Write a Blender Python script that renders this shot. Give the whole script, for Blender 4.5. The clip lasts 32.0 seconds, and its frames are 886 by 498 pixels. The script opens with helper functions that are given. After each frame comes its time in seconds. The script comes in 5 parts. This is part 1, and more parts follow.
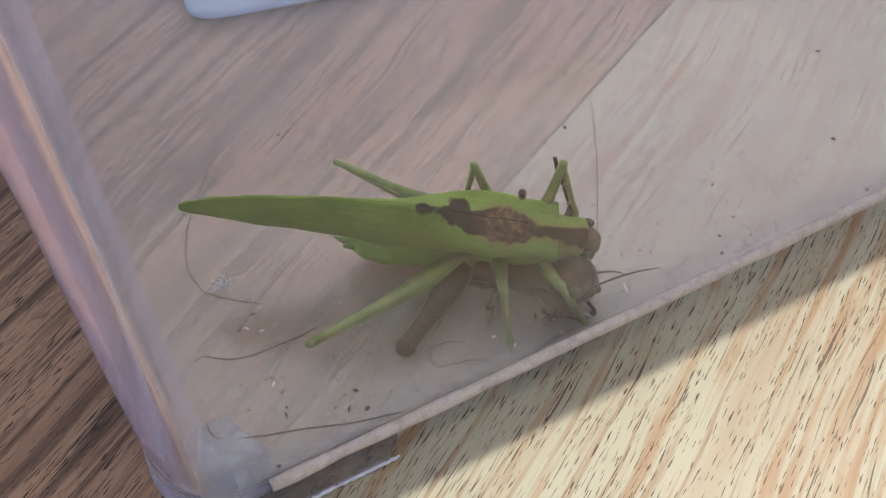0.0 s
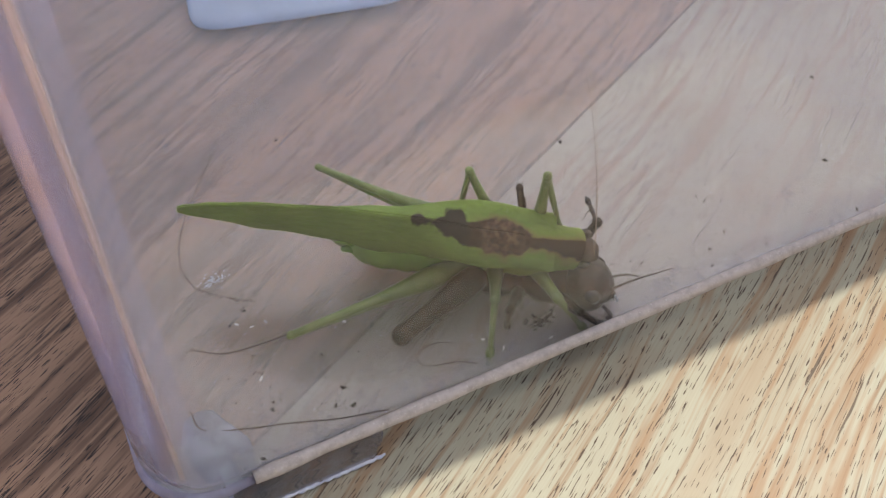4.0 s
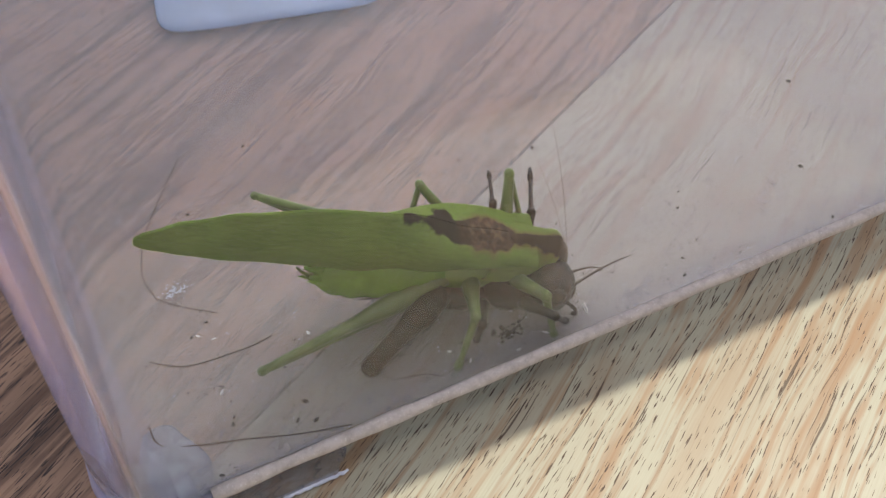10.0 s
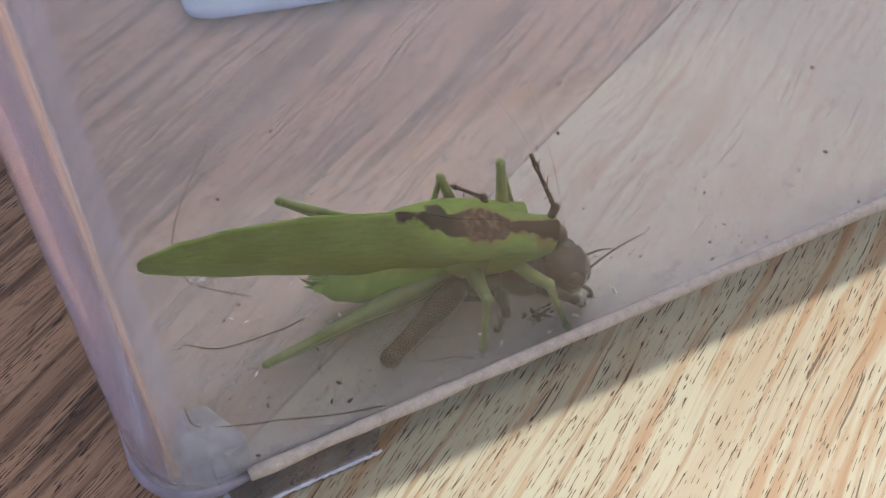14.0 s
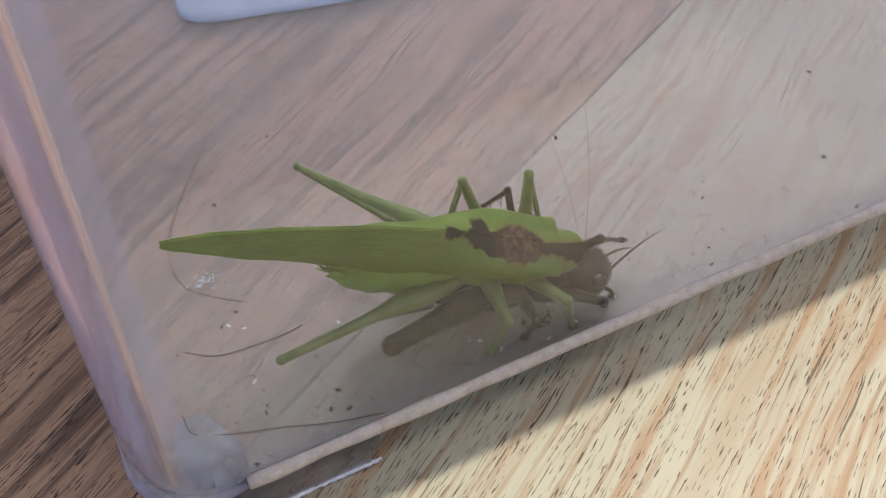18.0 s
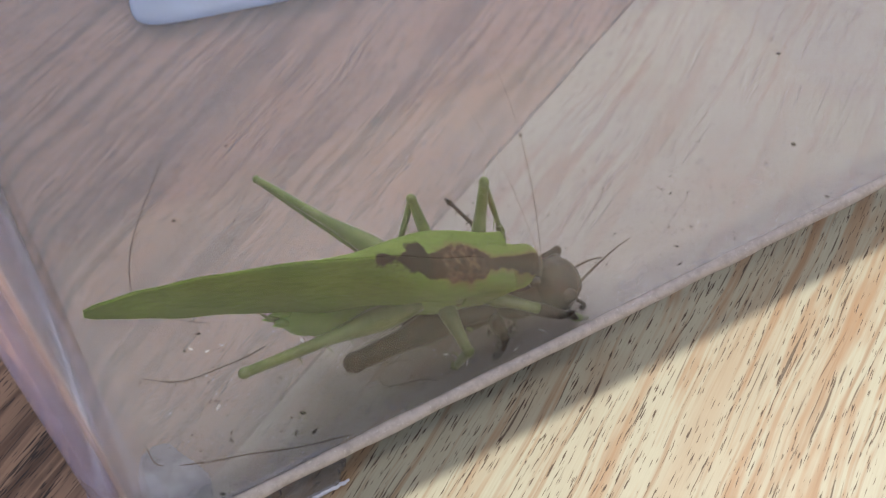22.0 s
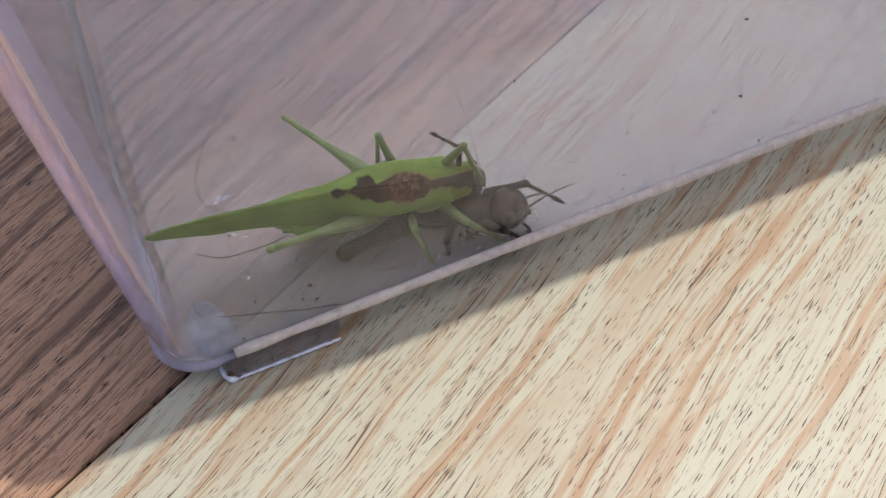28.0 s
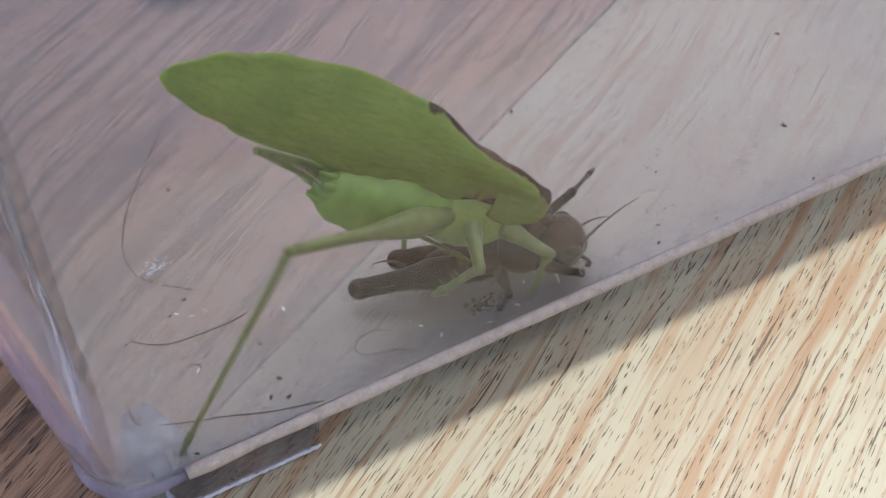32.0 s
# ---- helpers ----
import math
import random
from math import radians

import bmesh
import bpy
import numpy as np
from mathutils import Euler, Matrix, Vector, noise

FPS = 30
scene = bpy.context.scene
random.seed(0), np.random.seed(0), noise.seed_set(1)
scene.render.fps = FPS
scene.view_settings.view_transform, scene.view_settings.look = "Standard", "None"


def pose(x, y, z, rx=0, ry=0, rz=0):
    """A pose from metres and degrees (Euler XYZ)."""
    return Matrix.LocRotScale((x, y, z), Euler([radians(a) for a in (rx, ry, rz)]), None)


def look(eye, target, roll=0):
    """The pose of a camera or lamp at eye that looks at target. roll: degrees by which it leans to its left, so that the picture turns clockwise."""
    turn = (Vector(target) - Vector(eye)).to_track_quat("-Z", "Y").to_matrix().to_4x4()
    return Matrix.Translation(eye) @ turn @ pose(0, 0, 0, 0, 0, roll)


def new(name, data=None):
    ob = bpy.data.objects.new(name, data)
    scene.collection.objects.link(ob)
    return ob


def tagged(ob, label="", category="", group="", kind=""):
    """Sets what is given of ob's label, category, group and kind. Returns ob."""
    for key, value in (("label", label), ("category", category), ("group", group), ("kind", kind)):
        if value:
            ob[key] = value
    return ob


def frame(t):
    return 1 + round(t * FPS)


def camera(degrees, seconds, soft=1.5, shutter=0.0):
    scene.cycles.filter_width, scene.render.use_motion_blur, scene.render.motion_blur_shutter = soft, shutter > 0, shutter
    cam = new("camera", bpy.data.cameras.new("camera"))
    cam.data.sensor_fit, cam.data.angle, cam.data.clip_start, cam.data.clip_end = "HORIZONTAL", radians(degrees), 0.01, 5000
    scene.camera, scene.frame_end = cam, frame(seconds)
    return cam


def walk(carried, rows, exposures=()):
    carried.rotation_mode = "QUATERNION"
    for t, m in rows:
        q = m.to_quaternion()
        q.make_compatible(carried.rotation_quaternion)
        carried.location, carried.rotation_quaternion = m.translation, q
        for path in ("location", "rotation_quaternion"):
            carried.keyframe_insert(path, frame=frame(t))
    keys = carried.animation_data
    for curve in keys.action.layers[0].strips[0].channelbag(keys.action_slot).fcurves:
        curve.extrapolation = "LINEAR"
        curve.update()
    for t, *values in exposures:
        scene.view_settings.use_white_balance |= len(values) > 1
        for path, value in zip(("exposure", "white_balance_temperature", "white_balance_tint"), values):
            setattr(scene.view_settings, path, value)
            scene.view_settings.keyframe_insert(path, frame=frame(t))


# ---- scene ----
cam = camera(45, 32.0, soft=1.25, shutter=0.4)
PATH = [
    (0, pose(-0.00078, -0.05039, 0.09431, 39.581, 2.018, -27.885)),
    (0.5, pose(-0.00137, -0.05109, 0.09410, 39.600, 1.926, -27.948)),
    (1, pose(0.00045, -0.05263, 0.09235, 41.177, 1.370, -27.459)),
    (1.5, pose(-0.00014, -0.05423, 0.09152, 41.527, 1.042, -26.691)),
    (2, pose(-0.00105, -0.05387, 0.09187, 41.645, 0.876, -26.566)),
    (2.5, pose(-0.00187, -0.05471, 0.09112, 42.115, 0.871, -26.515)),
    (3, pose(-0.00172, -0.05449, 0.09130, 41.949, 1.017, -26.477)),
    (3.5, pose(-0.00210, -0.05450, 0.09147, 42.288, 0.959, -26.622)),
    (5.5, pose(-0.00296, -0.05509, 0.09007, 42.721, 0.349, -26.492)),
    (6, pose(-0.00340, -0.05560, 0.09000, 42.972, 0.396, -26.402)),
    (6.5, pose(-0.00334, -0.05546, 0.08997, 42.990, 0.336, -26.402)),
    (7, pose(-0.00403, -0.05535, 0.08958, 43.048, 0.227, -26.530)),
    (7.5, pose(-0.00346, -0.05538, 0.08977, 43.114, 0.165, -26.606)),
    (8, pose(-0.00376, -0.05524, 0.08968, 44.198, -0.413, -26.878)),
    (8.5, pose(-0.00374, -0.05523, 0.08943, 44.146, -0.587, -26.949)),
    (9, pose(-0.00007, -0.05415, 0.08932, 43.074, -0.342, -27.033)),
    (9.5, pose(0.00227, -0.05288, 0.09032, 41.774, 0.332, -26.980)),
    (10, pose(0.00122, -0.05330, 0.09050, 42.209, 0.490, -26.980)),
    (10.5, pose(0.00049, -0.05324, 0.09080, 42.221, 0.439, -27.039)),
    (11, pose(-0.00031, -0.05313, 0.09078, 42.139, 0.346, -27.054)),
    (11.5, pose(-0.00035, -0.05300, 0.09080, 41.959, 0.457, -26.993)),
    (12, pose(-0.00044, -0.05273, 0.09107, 41.888, 0.496, -27.037)),
    (12.5, pose(-0.00129, -0.05299, 0.09078, 41.966, 0.355, -26.956)),
    (13, pose(-0.00137, -0.05264, 0.09076, 41.740, 0.408, -26.978)),
    (13.5, pose(-0.00194, -0.05298, 0.09061, 41.800, 0.400, -26.888)),
    (14, pose(-0.00209, -0.05310, 0.09055, 41.826, 0.513, -26.896)),
    (14.5, pose(-0.00237, -0.05243, 0.09081, 41.495, 0.372, -26.929)),
    (16.5, pose(-0.00350, -0.05251, 0.09048, 41.584, 0.189, -26.924)),
    (17, pose(-0.00400, -0.05276, 0.09013, 41.830, 0.154, -27.015)),
    (17.5, pose(-0.00378, -0.05262, 0.09009, 41.821, 0.220, -27.068)),
    (18, pose(-0.00265, -0.05198, 0.09050, 41.876, 0.139, -27.344)),
    (18.5, pose(-0.00268, -0.05247, 0.08987, 42.186, 0.075, -27.457)),
    (19, pose(-0.00267, -0.05226, 0.09003, 41.987, 0.018, -27.476)),
    (19.5, pose(-0.00262, -0.05217, 0.09027, 41.863, 0.006, -27.493)),
    (20, pose(-0.00297, -0.05218, 0.08997, 41.984, -0.138, -27.581)),
    (20.5, pose(-0.00301, -0.05227, 0.08994, 41.989, -0.103, -27.542)),
    (21, pose(-0.00253, -0.05173, 0.09028, 41.779, -0.110, -27.638)),
    (21.5, pose(0.00340, -0.04879, 0.09176, 40.278, 1.090, -29.166)),
    (22, pose(0.00381, -0.04833, 0.09337, 39.024, 1.650, -29.104)),
    (22.5, pose(0.00157, -0.04786, 0.09364, 38.285, 2.308, -28.372)),
    (23, pose(-0.00014, -0.04828, 0.09305, 38.649, 1.940, -28.198)),
    (23.5, pose(0.00018, -0.04850, 0.09263, 38.494, 2.056, -28.246)),
    (24, pose(0.00355, -0.04764, 0.09455, 38.298, 2.695, -29.237)),
    (24.5, pose(0.00753, -0.04764, 0.09411, 37.343, 3.049, -27.739)),
    (25, pose(0.01000, -0.04725, 0.09243, 36.568, 2.884, -25.033)),
    (25.5, pose(0.01274, -0.04416, 0.09181, 36.649, 2.748, -24.897)),
    (26, pose(0.01263, -0.05114, 0.09406, 37.231, 3.189, -22.778)),
    (26.5, pose(0.01824, -0.06813, 0.10962, 35.547, 5.727, -20.877)),
    (28.5, pose(0.01223, -0.07773, 0.11217, 37.576, 6.363, -22.110)),
    (29, pose(0.01447, -0.07739, 0.10817, 37.633, 6.984, -22.454)),
    (29.5, pose(0.01527, -0.07561, 0.10569, 37.857, 7.300, -22.687)),
    (30, pose(0.01628, -0.07444, 0.10360, 38.076, 7.410, -22.553)),
    (30.5, pose(0.01745, -0.06650, 0.09914, 37.406, 6.271, -22.659)),
    (31, pose(0.01644, -0.05390, 0.09471, 36.790, 3.869, -25.643)),
    (31.5, pose(0.01141, -0.05272, 0.09444, 36.757, 3.675, -25.313)),
    (32, pose(0.01022, -0.05332, 0.09450, 37.844, 3.194, -26.237)),
]
walk(cam, PATH, [(0, 0.42, 6850, 8), (26.5, 0.42, 6850, 8), (28.6, 0.38, 6350, 11), (30.5, 0.38, 6300, 10), (32, 0.44, 6500, 9)])

# ---- light: high warm sun, blue sky
SUN_TO = Vector((-0.33, -0.080, -1.0)).normalized()
world = bpy.data.worlds.new("sky")
scene.world = world
world.use_nodes = True
wn = world.node_tree
sky = wn.nodes.new("ShaderNodeTexSky")
sky.sky_type = "NISHITA"
sky.sun_disc = False
sky.sun_elevation = radians(71)
sky.sun_rotation = radians(76)
sky.air_density, sky.dust_density = 0.9, 3.0
wn.links.new(sky.outputs[0], wn.nodes["Background"].inputs[0])
wn.nodes["Background"].inputs[1].default_value = 0.15
sun = new("sun", bpy.data.lights.new("sun", "SUN"))
sun.data.energy, sun.data.angle, sun.data.color = 2.25, radians(1.1), (1.0, 0.96, 0.88)
sun.matrix_world = look((0.03, 0.05, 1.0), Vector((0.03, 0.05, 1.0)) + SUN_TO)
scene.view_settings.exposure = 0.0


# ---- materials
def material(name):
    m = bpy.data.materials.new(name)
    m.use_nodes = True
    return m, m.node_tree, m.node_tree.nodes["Principled BSDF"]


def node(nt, kind, ins=None, **props):
    n = nt.nodes.new(kind)
    for key, value in (ins or {}).items():
        if hasattr(value, "is_output"):
            nt.links.new(value, n.inputs[key])
        else:
            n.inputs[key].default_value = value
    if "op" in props:
        n.operation = props["op"]
    if "blend" in props:
        n.data_type, n.blend_type = "RGBA", props["blend"]
    return n


def ramp(nt, fac, stops):
    n = nt.nodes.new("ShaderNodeValToRGB")
    nt.links.new(fac, n.inputs[0])
    e = n.color_ramp.elements
    while len(e) < len(stops):
        e.new(0.5)
    for el, (p, c) in zip(e, stops):
        el.position = p
        el.color = c if len(c) == 4 else (*c, 1)
    return n.outputs[0]


def coords(nt, scale=(1, 1, 1), rz=0.0):
    c = nt.nodes.new("ShaderNodeTexCoord")
    return node(nt, "ShaderNodeMapping", {0: c.outputs["Object"], "Rotation": (0, 0, radians(rz)), "Scale": scale}).outputs[0]


def noise_tex(nt, vec, scale, detail=4.0, rough=0.55, distort=0.0):
    return node(nt, "ShaderNodeTexNoise", {"Vector": vec, "Scale": scale, "Detail": detail, "Roughness": rough, "Distortion": distort}).outputs["Fac"]


def mixc(nt, fac, a, b, blend="MIX"):
    n = node(nt, "ShaderNodeMix", blend=blend)
    for i, v in ((0, fac), (6, a), (7, b)):
        if hasattr(v, "is_output"):
            nt.links.new(v, n.inputs[i])
        else:
            n.inputs[i].default_value = v if i == 0 else (*v, 1)
    return n.outputs[2]


def bump(nt, p, height, strength, dist):
    b = node(nt, "ShaderNodeBump", {"Strength": strength, "Distance": dist, "Height": height})
    nt.links.new(b.outputs[0], p.inputs["Normal"])


def organic(name, c1, c2, rough=0.4, scale=600, fine=4000, spec=0.4, bmp=0.3, sub=0.0):
    """Skin of an insect: two colours mottled at two sizes, with fine relief."""
    m, nt, p = material(name)
    v = coords(nt)
    big = noise_tex(nt, v, scale, 4)
    small = noise_tex(nt, v, fine, 3)
    col = mixc(nt, ramp(nt, big, [(0.35, (0, 0, 0)), (0.65, (1, 1, 1))]), c1, c2)
    col = mixc(nt, 0.35, col, ramp(nt, small, [(0.3, (0.45, 0.45, 0.45)), (0.7, (1, 1, 1))]), "MULTIPLY")
    nt.links.new(col, p.inputs["Base Color"])
    p.inputs["Roughness"].default_value = rough
    p.inputs["Specular IOR Level"].default_value = spec
    if sub:
        p.inputs["Subsurface Weight"].default_value = sub
        p.inputs["Subsurface Radius"].default_value = (0.001, 0.0012, 0.0003)
        p.inputs["Subsurface Scale"].default_value = 1.0
    bump(nt, p, small, bmp, 0.0001)
    return m


def wood(name, pale, dark, pore, pores=1.0, bands=0.50):
    """Open-grained oiled timber; the grain runs nearly along the plank's x."""
    m, nt, p = material(name)
    v = coords(nt, rz=-5)
    warp = noise_tex(nt, coords(nt, (14, 40, 20), -5), 1.0, 3)
    wv = node(nt, "ShaderNodeVectorMath", {0: v, 1: node(nt, "ShaderNodeCombineXYZ", {"Y": node(nt, "ShaderNodeMath", {0: warp, 1: 0.009}, op="MULTIPLY").outputs[0]}).outputs[0]}, op="ADD").outputs[0]

    def along(vec, sx, sy, detail=3.0, loc=(0, 0, 0)):
        return noise_tex(nt, node(nt, "ShaderNodeMapping", {0: vec, "Location": loc, "Scale": (sx, sy, 1)}).outputs[0], 1.0, detail, 0.6)

    rings = along(wv, 9, 430)
    broad = along(wv, 10, 150, 2.0, (5, 2, 0))
    lines = along(wv, 18, 1100, 3.0, (1, 7, 0))
    fibre = along(v, 160, 6500)
    # the dark bands break up along their length
    patchy = noise_tex(nt, node(nt, "ShaderNodeMapping", {0: v, "Scale": (70, 260, 1)}).outputs[0], 1.0, 3, 0.6)
    rings = node(nt, "ShaderNodeMath", {0: patchy, 1: 0.36, 2: node(nt, "ShaderNodeMath", {0: rings, 1: 0.18}, op="SUBTRACT").outputs[0]}, op="MULTIPLY_ADD").outputs[0]
    col = mixc(nt, ramp(nt, rings, [(bands, (0, 0, 0)), (bands + 0.08, (0.7, 0.7, 0.7)), (bands + 0.2, (1, 1, 1))]), pale, dark)
    col = mixc(nt, ramp(nt, broad, [(bands, (0, 0, 0)), (bands + 0.25, (0.5, 0.5, 0.5))]), col, dark)
    figure = noise_tex(nt, node(nt, "ShaderNodeMapping", {0: wv, "Location": (2, 8, 0), "Scale": (38, 95, 1)}).outputs[0], 1.0, 4, 0.62)
    col = mixc(nt, ramp(nt, figure, [(0.56, (0, 0, 0)), (0.72, (0.42, 0.42, 0.42))]), col, tuple(k * 0.92 for k in dark))
    col = mixc(nt, ramp(nt, lines, [(0.54, (0, 0, 0)), (0.66, (0.75, 0.75, 0.75))]), col, tuple(k * 0.85 for k in dark))
    col = mixc(nt, 0.22, col, ramp(nt, fibre, [(0.3, (0.55, 0.5, 0.45)), (0.7, (1, 1, 1))]), "MULTIPLY")
    strokes = along(v, 400, 5600, 1.4)
    belts = along(wv, 14, 420, 2.0, (3, 5, 0))
    gate = node(nt, "ShaderNodeMath", {0: strokes, 1: node(nt, "ShaderNodeMath", {0: belts, 1: 0.30 * pores}, op="MULTIPLY").outputs[0]}, op="ADD").outputs[0]
    mask = ramp(nt, gate, [(0.775, (0, 0, 0)), (0.805, (1, 1, 1))])
    slits = ramp(nt, along(wv, 70, 2600, 1.5, (9, 4, 0)), [(0.65, (0, 0, 0)), (0.69, (0.85, 0.85, 0.85))])
    mask = node(nt, "ShaderNodeMath", {0: mask, 1: slits}, op="MAXIMUM").outputs[0]
    col = mixc(nt, mask, col, pore)
    nt.links.new(col, p.inputs["Base Color"])
    p.inputs["Roughness"].default_value = 0.45
    p.inputs["Specular IOR Level"].default_value = 0.35
    h = mixc(nt, mask, ramp(nt, fibre, [(0, (0.8, 0.8, 0.8)), (1, (1, 1, 1))]), (0, 0, 0))
    bump(nt, p, h, 0.4, 0.0002)
    return m


def clear_plastic(name, dust=0.08, tint=(0.95, 0.95, 1.0), rough=0.02, veil=(0.75, 0.73, 0.78), gloss=0.4, blotch=0.6, back=0.5, band=0.0, front_veil=0.0):
    """Clear moulded plastic, a little scratched and dusty."""
    m, nt, p = material(name)
    nt.nodes.remove(p)
    v = coords(nt)
    b = node(nt, "ShaderNodeBump", {"Strength": 0.04, "Distance": 0.0004, "Height": noise_tex(nt, v, 90, 2)}).outputs[0]
    clear = node(nt, "ShaderNodeBsdfRefraction", {"Color": (*tint, 1), "Roughness": rough, "IOR": 1.45, "Normal": b})
    shine = node(nt, "ShaderNodeBsdfGlossy", {"Color": (1, 1, 1, 1), "Roughness": 0.06, "Normal": b})
    edge = node(nt, "ShaderNodeFresnel", {"IOR": 1.45, "Normal": b})
    edge = node(nt, "ShaderNodeMath", {0: edge.outputs[0], 1: gloss}, op="MULTIPLY")
    body = node(nt, "ShaderNodeMixShader", {0: edge.outputs[0], 1: clear.outputs[0], 2: shine.outputs[0]})
    d = node(nt, "ShaderNodeBsdfDiffuse", {"Color": (*veil, 1)})
    t = node(nt, "ShaderNodeBsdfTranslucent", {"Color": (*veil, 1)})
    dt = node(nt, "ShaderNodeMixShader", {0: back, 1: d.outputs[0], 2: t.outputs[0]})
    clouds = ramp(nt, noise_tex(nt, v, 70, 6, 0.6), [(0.3, (blotch,) * 3), (0.72, (1, 1, 1))])
    wiped = ramp(nt, noise_tex(nt, node(nt, "ShaderNodeMapping", {0: coords(nt, rz=-26.5), "Scale": (40, 260, 40)}).outputs[0], 1.0, 5, 0.65), [(0.32, (0.72, 0.72, 0.72)), (0.68, (1.12, 1.12, 1.12))])
    clouds = mixc(nt, 1.0, clouds, wiped, "MULTIPLY")
    fac = node(nt, "ShaderNodeMath", {0: clouds, 1: dust}, op="MULTIPLY").outputs[0]
    streak = ramp(nt, noise_tex(nt, coords(nt, (900, 160, 900), 30), 1.0, 3), [(0.60, (0, 0, 0)), (0.72, (1, 1, 1))])
    speck = ramp(nt, noise_tex(nt, v, 2500, 2), [(0.68, (0, 0, 0)), (0.75, (1, 1, 1))])
    grain = ramp(nt, noise_tex(nt, v, 1100, 4, 0.7), [(0.3, (0.62, 0.62, 0.62)), (0.7, (1.3, 1.3, 1.3))])
    fac = node(nt, "ShaderNodeMath", {0: fac, 1: grain}, op="MULTIPLY").outputs[0]
    fac = node(nt, "ShaderNodeMath", {0: streak, 1: dust * 0.05, 2: fac}, op="MULTIPLY_ADD").outputs[0]
    fac = node(nt, "ShaderNodeMath", {0: speck, 1: 0.03 + dust * 0.3, 2: fac}, op="MULTIPLY_ADD").outputs[0]
    if band:
        # extra pale haze along the foot of the wall, with a ragged upper edge
        height = node(nt, "ShaderNodeSeparateXYZ", {0: v}).outputs[2]
        ragged = node(nt, "ShaderNodeMath", {0: noise_tex(nt, v, 130, 5, 0.65), 1: 0.012, 2: height}, op="MULTIPLY_ADD").outputs[0]
        low = node(nt, "ShaderNodeMapRange", {0: ragged, 1: 0.029, 2: 0.012}).outputs[0]
        low = node(nt, "ShaderNodeMath", {0: low, 1: ramp(nt, noise_tex(nt, v, 420, 5, 0.7), [(0.3, (0.6, 0.6, 0.6)), (0.7, (1, 1, 1))])}, op="MULTIPLY").outputs[0]
        fac = node(nt, "ShaderNodeMath", {0: low, 1: band, 2: fac}, op="MULTIPLY_ADD").outputs[0]
    if front_veil:
        # pale ragged veil painted near the front wall in place of missing light
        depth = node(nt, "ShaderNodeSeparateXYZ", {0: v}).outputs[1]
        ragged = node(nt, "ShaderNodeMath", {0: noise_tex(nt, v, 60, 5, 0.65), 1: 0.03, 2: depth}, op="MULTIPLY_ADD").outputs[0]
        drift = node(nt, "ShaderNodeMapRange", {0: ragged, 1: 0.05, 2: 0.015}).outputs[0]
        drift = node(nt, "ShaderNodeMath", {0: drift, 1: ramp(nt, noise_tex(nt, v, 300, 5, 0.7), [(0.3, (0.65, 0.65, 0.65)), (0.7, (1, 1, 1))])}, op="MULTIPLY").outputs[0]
        fac = node(nt, "ShaderNodeMath", {0: drift, 1: front_veil, 2: fac}, op="MULTIPLY_ADD").outputs[0]
    mx = node(nt, "ShaderNodeMixShader", {0: fac, 1: body.outputs[0], 2: dt.outputs[0]})
    nt.links.new(mx.outputs[0], nt.nodes["Material Output"].inputs[0])
    return m


def cloudy_plastic(name, haze, tint, veil, rough, low=0.5, size=150, relief=0.05):
    """Thicker moulded plastic with a coloured veil mixed in through noise."""
    m, nt, p = material(name)
    p.inputs["Base Color"].default_value = (*tint, 1)
    p.inputs["Transmission Weight"].default_value = 1.0
    p.inputs["IOR"].default_value = 1.45
    p.inputs["Roughness"].default_value = rough
    v = coords(nt)
    bump(nt, p, noise_tex(nt, v, 90, 2), relief, 0.0004)
    d = node(nt, "ShaderNodeBsdfDiffuse", {"Color": (*veil, 1)})
    t = node(nt, "ShaderNodeBsdfTranslucent", {"Color": (*veil, 1)})
    dt = node(nt, "ShaderNodeMixShader", {0: 0.5, 1: d.outputs[0], 2: t.outputs[0]})
    fac = node(nt, "ShaderNodeMath", {0: ramp(nt, noise_tex(nt, v, size, 4), [(0.36, (low,) * 3), (0.68, (1, 1, 1))]), 1: haze}, op="MULTIPLY").outputs[0]
    mx = node(nt, "ShaderNodeMixShader", {0: fac, 1: p.outputs[0], 2: dt.outputs[0]})
    nt.links.new(mx.outputs[0], nt.nodes["Material Output"].inputs[0])
    return m


WOOD_PALE = wood("pale_timber", (0.43, 0.41, 0.31), (0.36, 0.225, 0.125), (0.085, 0.055, 0.035), 1.0, 0.53)
WOOD_BROWN = wood("brown_timber", (0.43, 0.25, 0.154), (0.14, 0.074, 0.042), (0.045, 0.026, 0.018), 1.2)
PLASTIC = clear_plastic("clear_plastic", 0.016, (0.975, 0.967, 1.0), 0.012, (0.75, 0.74, 0.78), 1.0, 0.3)
FRONT_PLASTIC = clear_plastic("dusty_clear_plastic", 0.007, (0.985, 0.98, 1.0), 0.0, (0.80, 0.77, 0.75), 0.96, 0.4, 0.5, 0.04)
PLASTIC_EDGE = clear_plastic("thick_clear_plastic", 0.36, (0.95, 0.93, 0.96), 0.12, (0.66, 0.60, 0.58), 1.0)
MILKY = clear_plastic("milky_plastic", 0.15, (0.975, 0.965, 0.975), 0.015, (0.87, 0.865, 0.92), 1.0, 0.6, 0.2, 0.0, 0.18)


